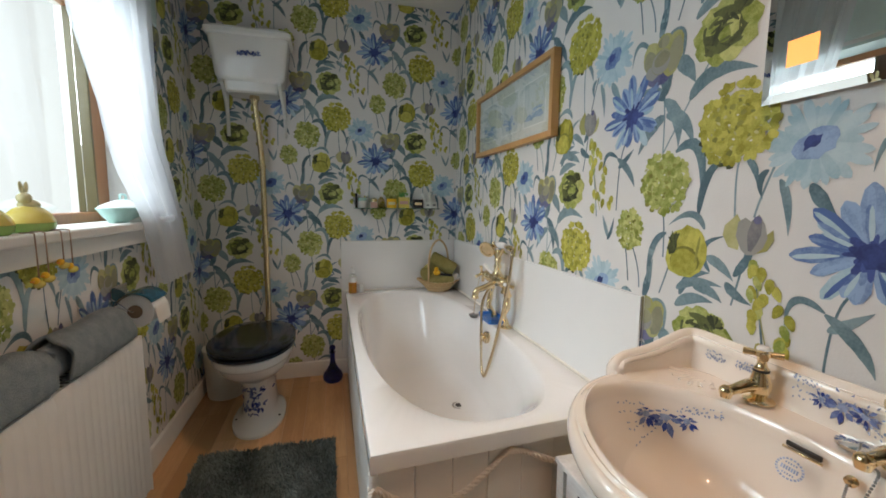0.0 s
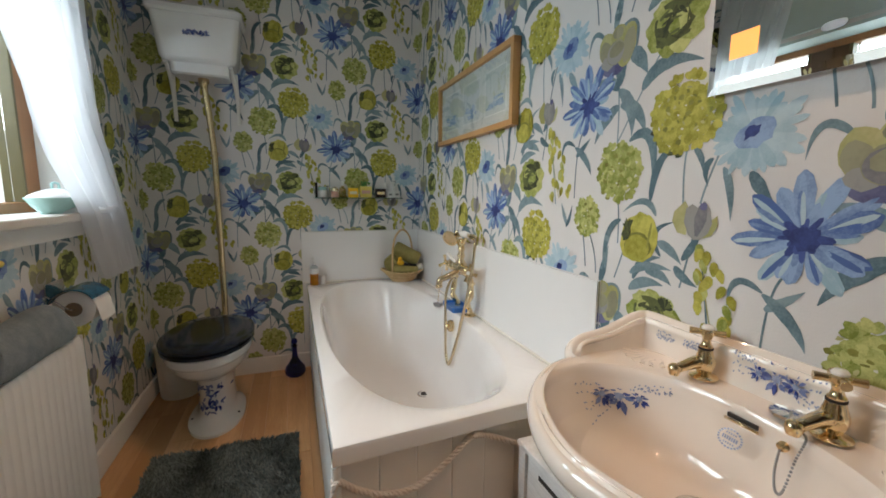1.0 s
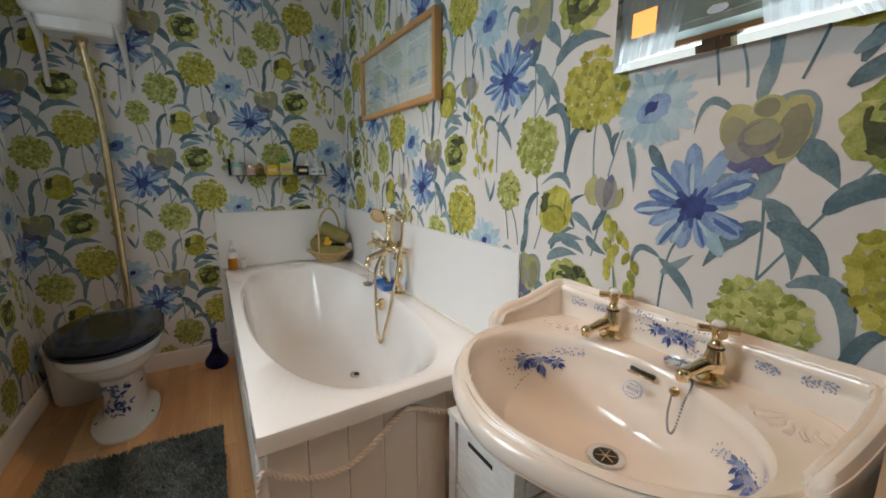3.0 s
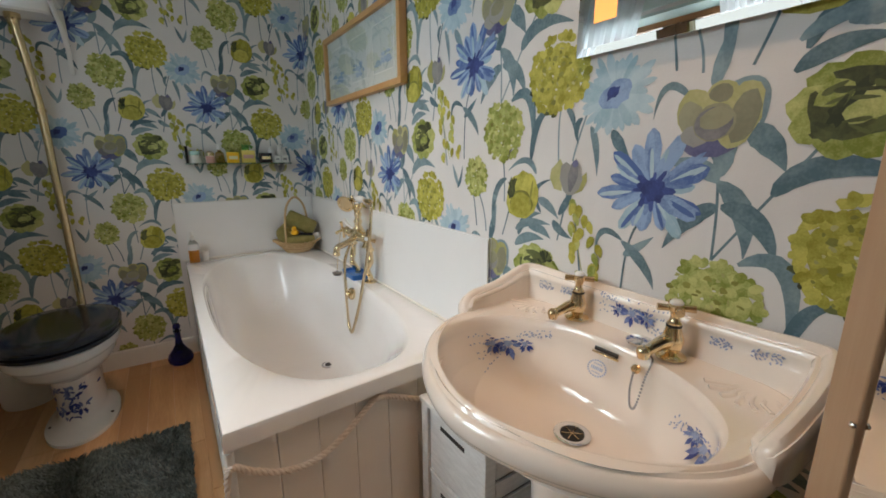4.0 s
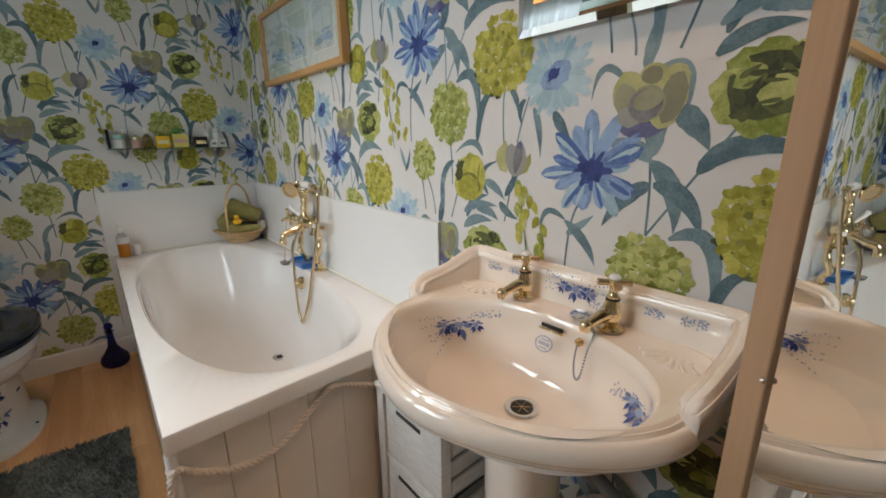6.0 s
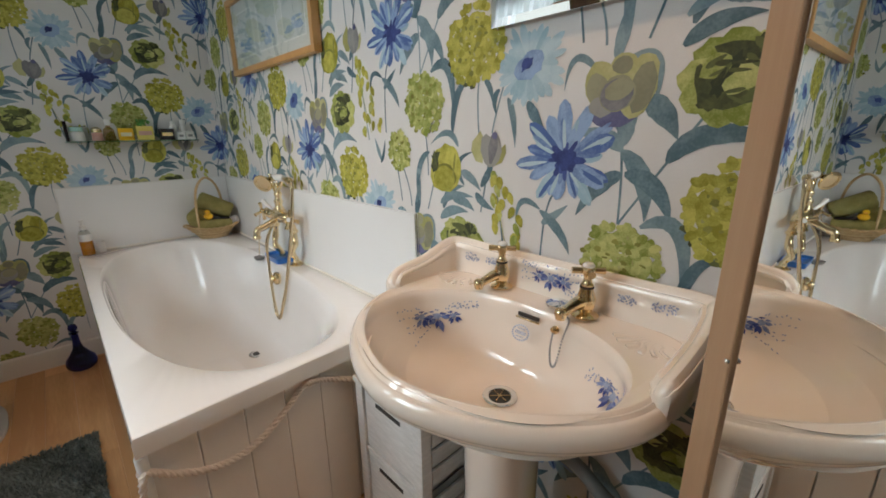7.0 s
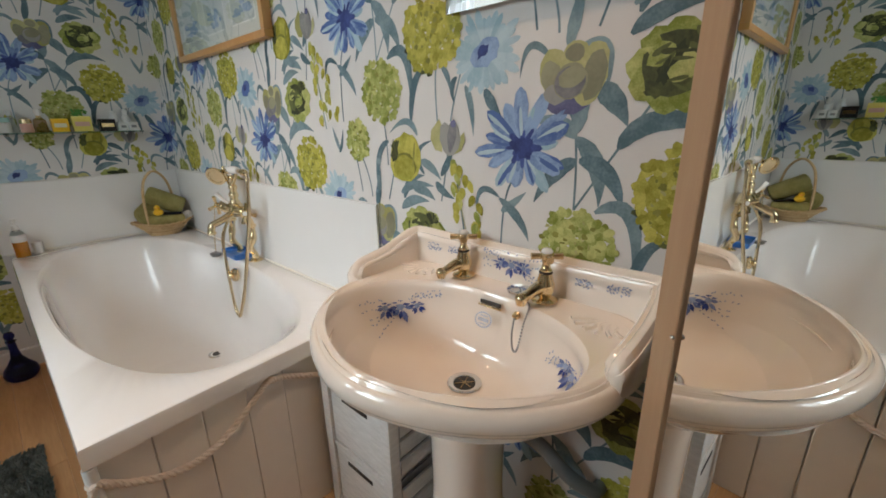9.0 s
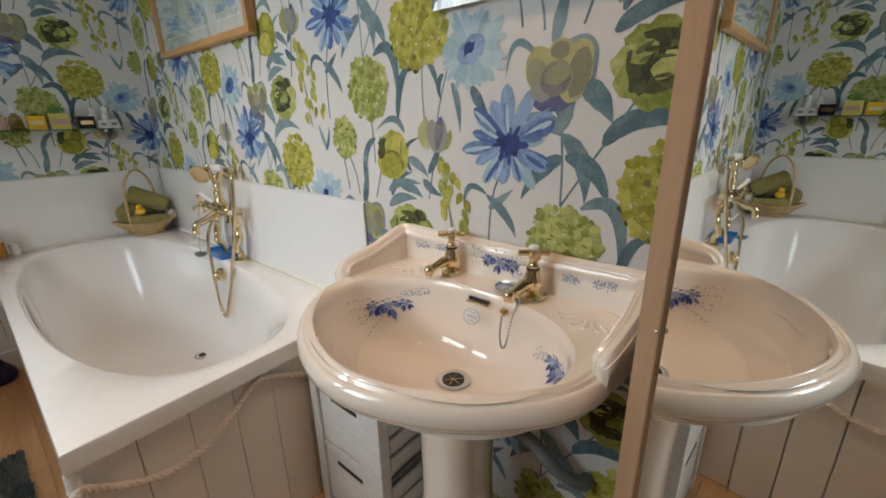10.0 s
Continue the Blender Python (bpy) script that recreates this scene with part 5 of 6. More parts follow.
for y in (-1.31, -1.455):
    rabbit_dish(y)
for n_, (y, z) in enumerate(((-1.42, 0.885), (-1.385, 0.892), (-1.325, 0.915), (-1.29, 0.900))):
    t = thing("hanging_bird", "little wooden yellow bird hanging on a string from the sill", "ornament", "hanging birds", at=(XL + 0.075, y, z))
    bm = ball((XL + 0.066, y, z), 0.011, 0.8, 1.6, 0.8, 12)
    part("body", bm, M["yellow"], t)
    part("head", ball((XL + 0.066, y - 0.013, z + 0.011), 0.0085, n=10), M["duck"], t)
    part("beak", ball((XL + 0.066, y - 0.023, z + 0.010), 0.004, 1, 1.5, 0.6, 8), M["orange"], t)
    part("string", tube([(XL + 0.066, y, z + 0.01), (XL + 0.064, y + 0.003, SZ - 0.01), (XL + 0.058, y + 0.006, SZ + 0.003), (XL + 0.02, y + 0.03, SZ + 0.002)], 0.0016, 6), M["ribbon"], t)

# ---- glass shelf with toiletries ----
SH = 1.048
gs = thing("glass_shelf", "clear green-edged glass shelf on the papered wall", "shelf", at=(-0.39, -0.06, SH))
part("glass_plate", box(-0.652, -0.135, -0.118, -0.004, SH - 0.006, SH, 0.001), M["shelfglass"], gs)
for xx in (-0.60, -0.19):
    part("shelf_bracket", box(xx - 0.006, xx + 0.006, -0.03, -0.001, SH - 0.016, SH + 0.006, 0.002), M["chrome"], gs)


def bottle(x, y, prof, body, cap, lbl, capprof=None, cat="bottle"):
    t = thing("toiletry_" + cat, lbl, cat, "shelf toiletries", at=(x, y, SH))
    part("body", lathe(prof, (x, y, SH + 0.0003), 20), body, t)
    if capprof:
        part("cap", lathe(capprof, (x, y, SH + 0.0003), 18), cap, t)


def pack(x, y, w, d, h, m, lbl, trim=None):
    t = thing("toiletry_box", lbl, "box", "shelf toiletries", at=(x, y, SH))
    part("carton", box(x - w / 2, x + w / 2, y - d / 2, y + d / 2, SH + 0.0003, SH + h, 0.0015), m, t)
    if trim:
        part("print_band", box(x - w / 2 + 0.008, x + w / 2 - 0.008, y - d / 2 - 0.0008, y - d / 2 + 0.001, SH + h * 0.35, SH + h * 0.65), trim, t)


pack(-0.640, -0.06, 0.012, 0.07, 0.085, M["black"], "slim black carton standing on the shelf end")
bottle(-0.605, -0.07, [(0.0, 0), (0.024, 0), (0.026, 0.004), (0.026, 0.038), (0.0, 0.042)], M["whitepack"], M["turq"], "white cream jar with a turquoise lid", [(0.0, 0.042), (0.025, 0.042), (0.025, 0.060), (0.0, 0.062)], "jar")
bottle(-0.575, -0.04, [(0.0, 0), (0.016, 0), (0.017, 0.005), (0.017, 0.055), (0.008, 0.065), (0.008, 0.07)], M["clear"], M["whitepack"], "clear glass scent bottle with a pale cap", [(0.0, 0.07), (0.010, 0.07), (0.010, 0.088), (0.0, 0.09)])
bottle(-0.535, -0.07, [(0.0, 0), (0.020, 0), (0.021, 0.004), (0.021, 0.035), (0.0, 0.037)], M["pinkpack"], M["gold"], "pink jar with a gilt lid", [(0.0, 0.037), (0.020, 0.037), (0.019, 0.052), (0.010, 0.060), (0.0, 0.062)], "jar")
bottle(-0.490, -0.06, [(0.0, 0), (0.022, 0), (0.023, 0.005), (0.021, 0.05), (0.009, 0.062), (0.009, 0.068)], M["amber"], M["whitepack"], "amber glass scent bottle with a white cap", [(0.0, 0.068), (0.011, 0.068), (0.011, 0.095), (0.0, 0.097)])
pack(-0.428, -0.06, 0.058, 0.04, 0.056, M["duck"], "golden yellow soap carton on the shelf", M["cream"])
pack(-0.352, -0.06, 0.068, 0.035, 0.066, M["yellow"], "yellow carton printed with an orange flower", M["pinkpack"])
t = thing("sprig_posy", "little green leafy posy above the yellow carton", "posy", at=(-0.35, -0.05, SH + 0.06))
bm = bmesh.new()
rr = random.Random(4)
for k in range(26):
    join(bm, ball((-0.35 + rr.uniform(-0.025, 0.025), -0.05 + rr.uniform(-0.01, 0.01), SH + 0.070 + rr.uniform(0, 0.022)), 0.007, 1.3, 0.6, 0.6, 6, Euler((rr.uniform(0, 3), rr.uniform(0, 3), 0))))
tagged(part("leaves", bm, M["greenpack"], t), kind="stuff")
pack(-0.262, -0.06, 0.062, 0.04, 0.054, M["black"], "black and gold carton on the shelf", M["gold"])
bottle(-0.225, -0.035, [(0.0, 0), (0.017, 0), (0.018, 0.005), (0.018, 0.060), (0.010, 0.070)], M["whitepack"], M["whitepack"], "white lotion bottle on the shelf", [(0.0, 0.070), (0.011, 0.070), (0.011, 0.090), (0.0, 0.092)])
pack(-0.205, -0.075, 0.035, 0.035, 0.038, M["whitepack"], "small white carton on the shelf", M["grey"])
pack(-0.165, -0.075, 0.036, 0.035, 0.040, M["whitepack"], "small square white carton on the shelf", M["grey"])
bottle(-0.180, -0.035, [(0.0, 0), (0.015, 0), (0.016, 0.005), (0.016, 0.065), (0.010, 0.072)], M["whitepack"], M["whitepack"], "slim white lotion bottle on the shelf", [(0.0, 0.072), (0.012, 0.072), (0.012, 0.098), (0.0, 0.1)])

# ---- framed picture ----
pic = thing("framed_picture", "light oak frame with three small pale sea sketches", "picture", at=(-0.01, -0.865, 1.47))
P0, P1, Q0, Q1 = -1.25, -0.472, 1.322, 1.622
fw, ft = 0.022, 0.030
for nm, a, b, c, d in (("frame_rail", P0, P1, Q0, Q0 + fw), ("frame_rail", P0, P1, Q1 - fw, Q1), ("frame_stile", P0, P0 + fw, Q0 + fw, Q1 - fw), ("frame_stile", P1 - fw, P1, Q0 + fw, Q1 - fw)):
    part(nm, box(-0.004 - ft, -0.004, a, b, c, d, 0.002), M["oak"], pic)
mount = part("mount", box(-0.016, -0.006, P0 + fw, P1 - fw, Q0 + fw, Q1 - fw), M["mountcard"], pic, "pale grey mount")
pw = (P1 - P0 - 2 * fw)
for k in range(3):
    cy = P1 - fw - pw * (0.19 + 0.31 * k)
    hw = 0.085
    z0, z1 = Q0 + fw + 0.045, Q1 - fw - 0.045
    pr = part("print", box(-0.0165, -0.0161, cy - hw, cy + hw, z0, z1), M["printpaper"], mount, "pale sketch of the sea")
    rr = random.Random(60 + k)
    bm = bmesh.new()
    for j in range(14):
        yy, zz = cy + rr.uniform(-0.055, 0.055), z0 + 0.018 + rr.uniform(0, 0.045)
        ww, hh = rr.uniform(0.01, 0.035), rr.uniform(0.004, 0.012)
        xx = -0.0167 - 0.00004 * j
        bm.faces.new([bm.verts.new((xx, yy + ww * c, zz + hh * s_)) for c, s_ in ((-1, -0.4), (-0.3, -1), (0.6, -0.8), (1, 0.2), (0.4, 0.9), (-0.5, 0.8))])
    part("wash", bm, M["sketch"], pr, "blue brushwork", smooth=False)
    for a, b, c, d in ((cy - hw - 0.004, cy + hw + 0.004, z0 - 0.004, z0), (cy - hw - 0.004, cy + hw + 0.004, z1, z1 + 0.004)):
        part("bevel", box(-0.0175, -0.016, a, b, c, d, 0.0005), M["whitepack"], pr)
    for a, b in ((cy - hw - 0.004, cy - hw), (cy + hw, cy + hw + 0.004)):
        part("bevel", box(-0.0175, -0.016, a, b, z0, z1, 0.0005), M["whitepack"], pr)
gl = part("glazing", box(-0.0265, -0.0245, P0 + fw, P1 - fw, Q0 + fw, Q1 - fw), M["clear"], pic)
gl.visible_shadow = False

# ---- wall mirror ----
wm = thing("wall_mirror", "frameless wall mirror with a small square amber light", "mirror", at=(-0.01, -2.18, 1.5))
A0, A1, C0, C1 = -2.388, -1.971, 1.265, 1.86
part("backing", box(-0.012, -0.003, A0 + 0.02, A1 - 0.02, C0 + 0.02, C1 - 0.02), M["dark"], wm)
bv = 0.014
rings = [[(-0.012, A0, C0), (-0.012, A1, C0), (-0.012, A1, C1), (-0.012, A0, C1)], [(-0.0175, A0, C0), (-0.0175, A1, C0), (-0.0175, A1, C1), (-0.0175, A0, C1)], [(-0.020, A0 + bv, C0 + bv), (-0.020, A1 - bv, C0 + bv), (-0.020, A1 - bv, C1 - bv), (-0.020, A0 + bv, C1 - bv)]]
bm = loft(rings)
for fc in bm.faces:
    fc.smooth = False
part("mirror_glass", bm, M["mirror"], wm, smooth=False)
part("lamp_window", box(-0.0212, -0.0204, -2.057, -2.010, 1.3205, 1.3635), M["warmlamp"], wm, "glowing amber square")
ovl = bmesh.new()
ovl.faces.new([ovl.verts.new((-0.0206, -2.162 + 0.016 * math.copysign(abs(math.cos(a)) ** 0.6, math.cos(a)), 1.327 + 0.0065 * math.sin(a))) for a in (2 * math.pi * i / 28 for i in range(28))])
part("touch_sensor", ovl, M["grey"], wm, "grey oval sensor", smooth=False)

# ---- wallpaper: one printed repeat, half-dropped from column to column ----
PRINT = dict(
    blue=mat("print_blue", (0.075, 0.14, 0.37), 0.7, second=(0.30, 0.43, 0.64), scale=36, island=0.7),
    navy=mat("print_navy", (0.018, 0.03, 0.15), 0.7, second=(0.06, 0.10, 0.33), scale=30, island=0.4),
    sky=mat("print_sky", (0.33, 0.49, 0.57), 0.7, second=(0.50, 0.63, 0.68), scale=30, island=0.4),
    leaf=mat("print_leaf", (0.080, 0.15, 0.185), 0.7, second=(0.25, 0.35, 0.385), scale=26, island=0.4),
    lime=mat("print_lime", (0.20, 0.25, 0.03), 0.7, second=(0.57, 0.58, 0.21), scale=55, island=0.34),
    chart=mat("print_chartreuse", (0.26, 0.25, 0.015), 0.7, second=(0.58, 0.54, 0.11), scale=50, island=0.32),
    olive=mat("print_olive", (0.035, 0.045, 0.018), 0.7, second=(0.13, 0.15, 0.045), scale=30, island=0.5),
    grey=mat("print_grey", (0.17, 0.17, 0.19), 0.7, second=(0.33, 0.325, 0.30), scale=22, island=0.6),
    straw=mat("print_straw", (0.36, 0.35, 0.12), 0.7, second=(0.52, 0.50, 0.24), scale=22, island=0.6),
    moss=mat("print_moss", (0.17, 0.175, 0.025), 0.7, second=(0.30, 0.30, 0.06), scale=40, island=0.4),
    white=mat("print_bare", (0.70, 0.69, 0.64), 0.75, vary=0.04),
    taupe=mat("print_taupe", (0.235, 0.235, 0.15), 0.7, second=(0.34, 0.33, 0.21), scale=20, island=0.5),
    violet=mat("print_violet", (0.065, 0.07, 0.18), 0.7, second=(0.16, 0.16, 0.29), scale=30, island=0.4),
)
INKS = list(PRINT)
SHAPES = []  # (polygon in the repeat's own metres, height step, ink)
ink = random.Random(12)


def put(pts, layer, key):
    SHAPES.append((pts, layer, INKS.index(key)))


def petal(cx, cy, ang, r0, r1, w, layer, key, blunt=0.72):
    c, s = math.cos(ang), math.sin(ang)
    prof = [(0, 0.25), (0.3, 0.75), (blunt, 1.0), (0.9, 0.7), (1.0, 0.12), (1.0, -0.12), (0.9, -0.7), (blunt, -1.0), (0.3, -0.75), (0, -0.25)]
    put([(cx + c * (r0 + (r1 - r0) * a) - s * w * b, cy + s * (r0 + (r1 - r0) * a) + c * w * b) for a, b in prof], layer, key)


def blot(cx, cy, rx, ry, layer, key, n=16, jag=0.12, rot=0.0):
    c, s = math.cos(rot), math.sin(rot)
    pts = []
    for i in range(n):
        a = 2 * math.pi * i / n
        k = 1 + ink.uniform(-jag, jag)
        x, y = rx * k * math.cos(a), ry * k * math.sin(a)
        pts.append((cx + c * x - s * y, cy + s * x + c * y))
    put(pts, layer, key)


def blade(x0, y0, x1, y1, x2, y2, w, layer=1, key="leaf", flat=False, n=12):
    """A leaf or stem through three points."""
    bx, by = 2 * x1 - (x0 + x2) / 2, 2 * y1 - (y0 + y2) / 2
    L, R = [], []
    for i in range(n + 1):
        t = i / n
        px = (1 - t) ** 2 * x0 + 2 * t * (1 - t) * bx + t * t * x2
        py = (1 - t) ** 2 * y0 + 2 * t * (1 - t) * by + t * t * y2
        dx = (1 - t) * (bx - x0) + t * (x2 - bx)
        dy = (1 - t) * (by - y0) + t * (y2 - by)
        d = math.hypot(dx, dy) or 1
        h = w * (1.0 if flat else max(0.06, math.sin(math.pi * (0.06 + 0.94 * t ** 0.8)) ** 0.85)) * ink.uniform(0.93, 1.07)
        L.append((px - dy / d * h, py + dx / d * h))
        R.append((px + dy / d * h, py - dx / d * h))
    SHAPES.append(((L, R), layer, INKS.index(key)))


def floret_head(cx, cy, rx, ry, count, key, dark, size):
    """A mop-head: a soft body, round florets breaking its outline, darker eyes and bare flecks."""
    blot(cx, cy, rx * 0.80, ry * 0.80, 3, key, 26, 0.10)
    edge = max(9, count // 2)
    for k in range(edge):
        a = 2 * math.pi * k / edge + ink.uniform(-0.12, 0.12)
        d = ink.uniform(0.70, 0.93)
        x, y = cx + rx * d * math.cos(a), cy + ry * d * math.sin(a)
        for j in range(3):
            b = a + (j - 1) * 1.05
            blot(x + size * 0.5 * math.cos(b), y + size * 0.5 * math.sin(b), size * 0.58, size * 0.42, 4 + j % 2, key, 10, 0.14, b)
    for k in range(count // 2):
        a, d = k * 2.39996, 0.72 * math.sqrt((k + 0.5) / (count / 2))
        x, y = cx + rx * d * math.cos(a), cy + ry * d * math.sin(a)
        rot = ink.uniform(0, 6.28)
        for j in range(4):
            blot(x + size * 0.5 * math.cos(rot + j * 1.57), y + size * 0.5 * math.sin(rot + j * 1.57), size * 0.55, size * 0.46, 5 + j % 2, key, 9, 0.12, rot + j * 1.57)
        for j in range(2):
            blot(x + ink.uniform(-1, 1) * size, y + ink.uniform(-1, 1) * size, size * ink.uniform(0.12, 0.30), size * ink.uniform(0.08, 0.2), 7, "straw" if j else "moss", 8, 0.35, ink.uniform(0, 3))
        if k % 3 == 0:
            blot(x, y, size * 0.34, size * 0.28, 7, "moss", 9, 0.3)
        elif k % 3 == 1:
            blot(x + size * 0.8, y + size * 0.3, size * 0.17, size * 0.12, 7, "white", 6, 0.35)
    for k in range(5):
        a = math.pi * (0.98 + 0.13 * k) + ink.uniform(-0.1, 0.1)
        blot(cx + rx * 0.99 * math.cos(a), cy + ry * 0.99 * math.sin(a), size * 0.44, size * 0.34, 2, dark, 9, 0.25)


# stems and leaves
for q in ((0.086, 0.063, 0.105, 0.016, 0.111, -0.11), (0.22, 0.069, 0.179, 0.002, 0.111, -0.11), (-0.018, -0.065, -0.038, -0.125, -0.043, -0.25), (-0.19, -0.02, -0.196, -0.059, -0.21, -0.13),
          (0.305, -0.147, 0.303, -0.2, 0.31, -0.29), (0.124, -0.25, 0.131, -0.29, 0.134, -0.36), (0.0, -0.34, 0.01, -0.38, 0.02, -0.44), (-0.15, 0.15, -0.17, 0.09, -0.18, 0.05), (-0.165, -0.07, -0.15, -0.15, -0.13, -0.27), (0.062, 0.19, 0.05, 0.25, 0.02, 0.31), (0.13, 0.19, 0.15, 0.25, 0.16, 0.29)):
    blade(*q, 0.0021, 0, "leaf", True)
for q, w in (((0.081, 0.166, 0.09, 0.211, 0.103, 0.27), 0.011), ((0.052, 0.149, 0.009, 0.176, -0.011, 0.124), 0.0065), ((0.10, 0.163, 0.146, 0.157, 0.148, 0.083), 0.0085), ((0.104, 0.026, 0.112, 0.071, 0.128, 0.148), 0.014), ((0.133, 0.101, 0.164, 0.078, 0.189, 0.038), 0.018),
             ((0.105, 0.018, 0.069, 0.044, 0.01, 0.048), 0.014), ((0.105, 0.018, 0.144, -0.028, 0.155, -0.099), 0.016), ((0.114, -0.021, 0.164, -0.040, 0.196, -0.098), 0.016), ((0.110, -0.021, 0.065, -0.050, 0.030, -0.104), 0.015), ((0.179, 0.002, 0.235, 0.045, 0.325, 0.028), 0.017), ((0.18, 0.172, 0.222, 0.198, 0.275, 0.20), 0.013),
             ((0.150, -0.110, 0.212, -0.112, 0.226, -0.24), 0.0125), ((0.223, -0.255, 0.242, -0.165, 0.285, -0.146), 0.0105), ((-0.044, -0.132, -0.018, -0.113, 0.012, -0.087), 0.0085), ((-0.05, -0.105, -0.004, -0.142, 0.022, -0.186), 0.010), ((-0.05, -0.103, -0.095, -0.092, -0.108, -0.145), 0.0065),
             ((-0.09, 0.11, -0.072, 0.081, -0.045, 0.045), 0.011), ((-0.161, 0.138, -0.175, 0.119, -0.168, 0.085), 0.007), ((-0.14, 0.12, -0.125, 0.08, -0.118, 0.02), 0.008), ((0.321, -0.143, 0.337, -0.162, 0.346, -0.195), 0.007), ((0.242, -0.285, 0.205, -0.253, 0.146, -0.28), 0.008), ((0.14, -0.30, 0.098, -0.345, 0.092, -0.45), 0.0095),
             ((0.180, -0.428, 0.227, -0.403, 0.292, -0.402), 0.011), ((0.262, -0.375, 0.243, -0.325, 0.290, -0.296), 0.0075), ((0.250, -0.345, 0.282, -0.356, 0.315, -0.385), 0.011), ((0.315, -0.375, 0.335, -0.345, 0.352, -0.31), 0.009), ((0.30, -0.39, 0.32, -0.41, 0.355, -0.425), 0.010), ((-0.07, -0.33, -0.085, -0.30, -0.10, -0.265), 0.0075), ((-0.075, -0.335, -0.06, -0.31, -0.05, -0.27), 0.006),
             ((0.19, 0.20, 0.215, 0.245, 0.262, 0.262), 0.011), ((0.225, 0.225, 0.26, 0.225, 0.295, 0.205), 0.012)):
    blade(*q, w)
# dark blue star: broad ragged petals, paler towards some tips
for k in range(19):
    a = k * 2 * math.pi / 19 + ink.uniform(-0.14, 0.14)
    ln, wd = ink.uniform(0.070, 0.114), ink.uniform(0.0100, 0.0165)
    petal(0, 0, a, 0.010, ln, wd, 3 + k % 2, "blue" if k % 4 else "sky", ink.uniform(0.55, 0.8))
    petal(0, 0, a + 0.03, 0.35 * ln, 0.96 * ln, wd * 0.34, 5, "sky" if k % 3 == 1 else "blue", 0.6)
for k in range(16):
    petal(0, 0, ink.uniform(0, 6.28), 0.008, ink.uniform(0.045, 0.078), ink.uniform(0.003, 0.007), 6, "blue" if k % 4 else "sky", 0.5)
for k in range(14):
    petal(0, 0, k * 0.45 + ink.uniform(-0.2, 0.2), 0.0, ink.uniform(0.022, 0.044), ink.uniform(0.004, 0.008), 6, "navy", 0.45)
blot(0, 0, 0.023, 0.019, 7, "navy", 18, 0.25)
# pale blue daisy
DCX, DCY = -0.090, 0.176
for k in range(30):
    a = k * 2 * math.pi / 30 + ink.uniform(-0.06, 0.06)
    petal(DCX, DCY, a, 0.018, ink.uniform(0.060, 0.088), ink.uniform(0.006, 0.0095), 3 + k % 2, "sky")
blot(DCX, DCY, 0.036, 0.024, 5, "blue", 18, 0.12, 0.5)
blot(DCX - 0.006, DCY + 0.004, 0.017, 0.010, 6, "navy", 12, 0.3, 0.6)
# straw and grey globe tulip
blot(0.086, 0.086, 0.042, 0.030, 3, "violet", 18, 0.10, 0.15)
blot(0.060, 0.124, 0.030, 0.044, 4, "straw", 16, 0.06, 0.35)
blot(0.122, 0.120, 0.028, 0.050, 4, "straw", 16, 0.06, -0.2)
blot(0.095, 0.150, 0.026, 0.024, 5, "straw", 14, 0.08)
blot(0.054, 0.118, 0.020, 0.030, 5, "taupe", 14, 0.06, 0.35)
blot(0.128, 0.118, 0.019, 0.040, 5, "taupe", 14, 0.06, -0.2)
blot(0.093, 0.156, 0.017, 0.014, 6, "taupe", 12, 0.08)
blot(0.060, 0.092, 0.021, 0.017, 5, "grey", 12, 0.10, -0.5)
blot(0.088, 0.112, 0.031, 0.029, 6, "taupe", 18, 0.04, 0.3)
blot(0.087, 0.110, 0.028, 0.026, 7, "grey", 18, 0.05, 0.3)
blot(0.090, 0.118, 0.024, 0.017, 8, "taupe", 16, 0.08, 0.2)
# lime and black peony
for k in range(9):
    a = k * 0.698 + 0.2
    blot(0.252 + 0.041 * math.cos(a), 0.120 + 0.033 * math.sin(a), 0.034, 0.027, 3, "lime", 14, 0.10, a)
for x, y, rx, ry, ro in ((0.262, 0.150, 0.040, 0.014, -0.35), (0.216, 0.108, 0.013, 0.036, 0.35), (0.250, 0.092, 0.036, 0.012, 0.1), (0.283, 0.112, 0.012, 0.030, -0.5), (0.240, 0.125, 0.012, 0.032, -0.5)):
    blot(x, y, rx, ry, 5, "olive", 14, 0.22, ro)
for x, y, rx, ry, ro in ((0.225, 0.138, 0.020, 0.017, 0.6), (0.268, 0.125, 0.017, 0.021, 0.2), (0.252, 0.112, 0.014, 0.016, 0.0), (0.300, 0.135, 0.020, 0.014, -0.8)):
    blot(x, y, rx, ry, 6, "lime", 12, 0.15, ro)
for k in range(14):
    a = ink.uniform(0, 6.28)
    d = ink.uniform(0.008, 0.05)
    petal(0.252 + d * math.cos(a), 0.120 + 0.75 * d * math.sin(a), a + 1.5 + ink.uniform(-0.5, 0.5), -0.012, 0.016, ink.uniform(0.002, 0.0055), 7, "olive")
for k in range(7):
    petal(0.282, 0.152, 0.1 + 0.36 * k, -0.008, 0.024, 0.0052, 7, "olive")
# mop-heads
floret_head(0.292, -0.072, 0.078, 0.082, 34, "chart", "olive", 0.019)
floret_head(0.121, -0.179, 0.070, 0.074, 26, "lime", "moss", 0.019)
floret_head(0.016, -0.298, 0.048, 0.055, 18, "lime", "moss", 0.016)
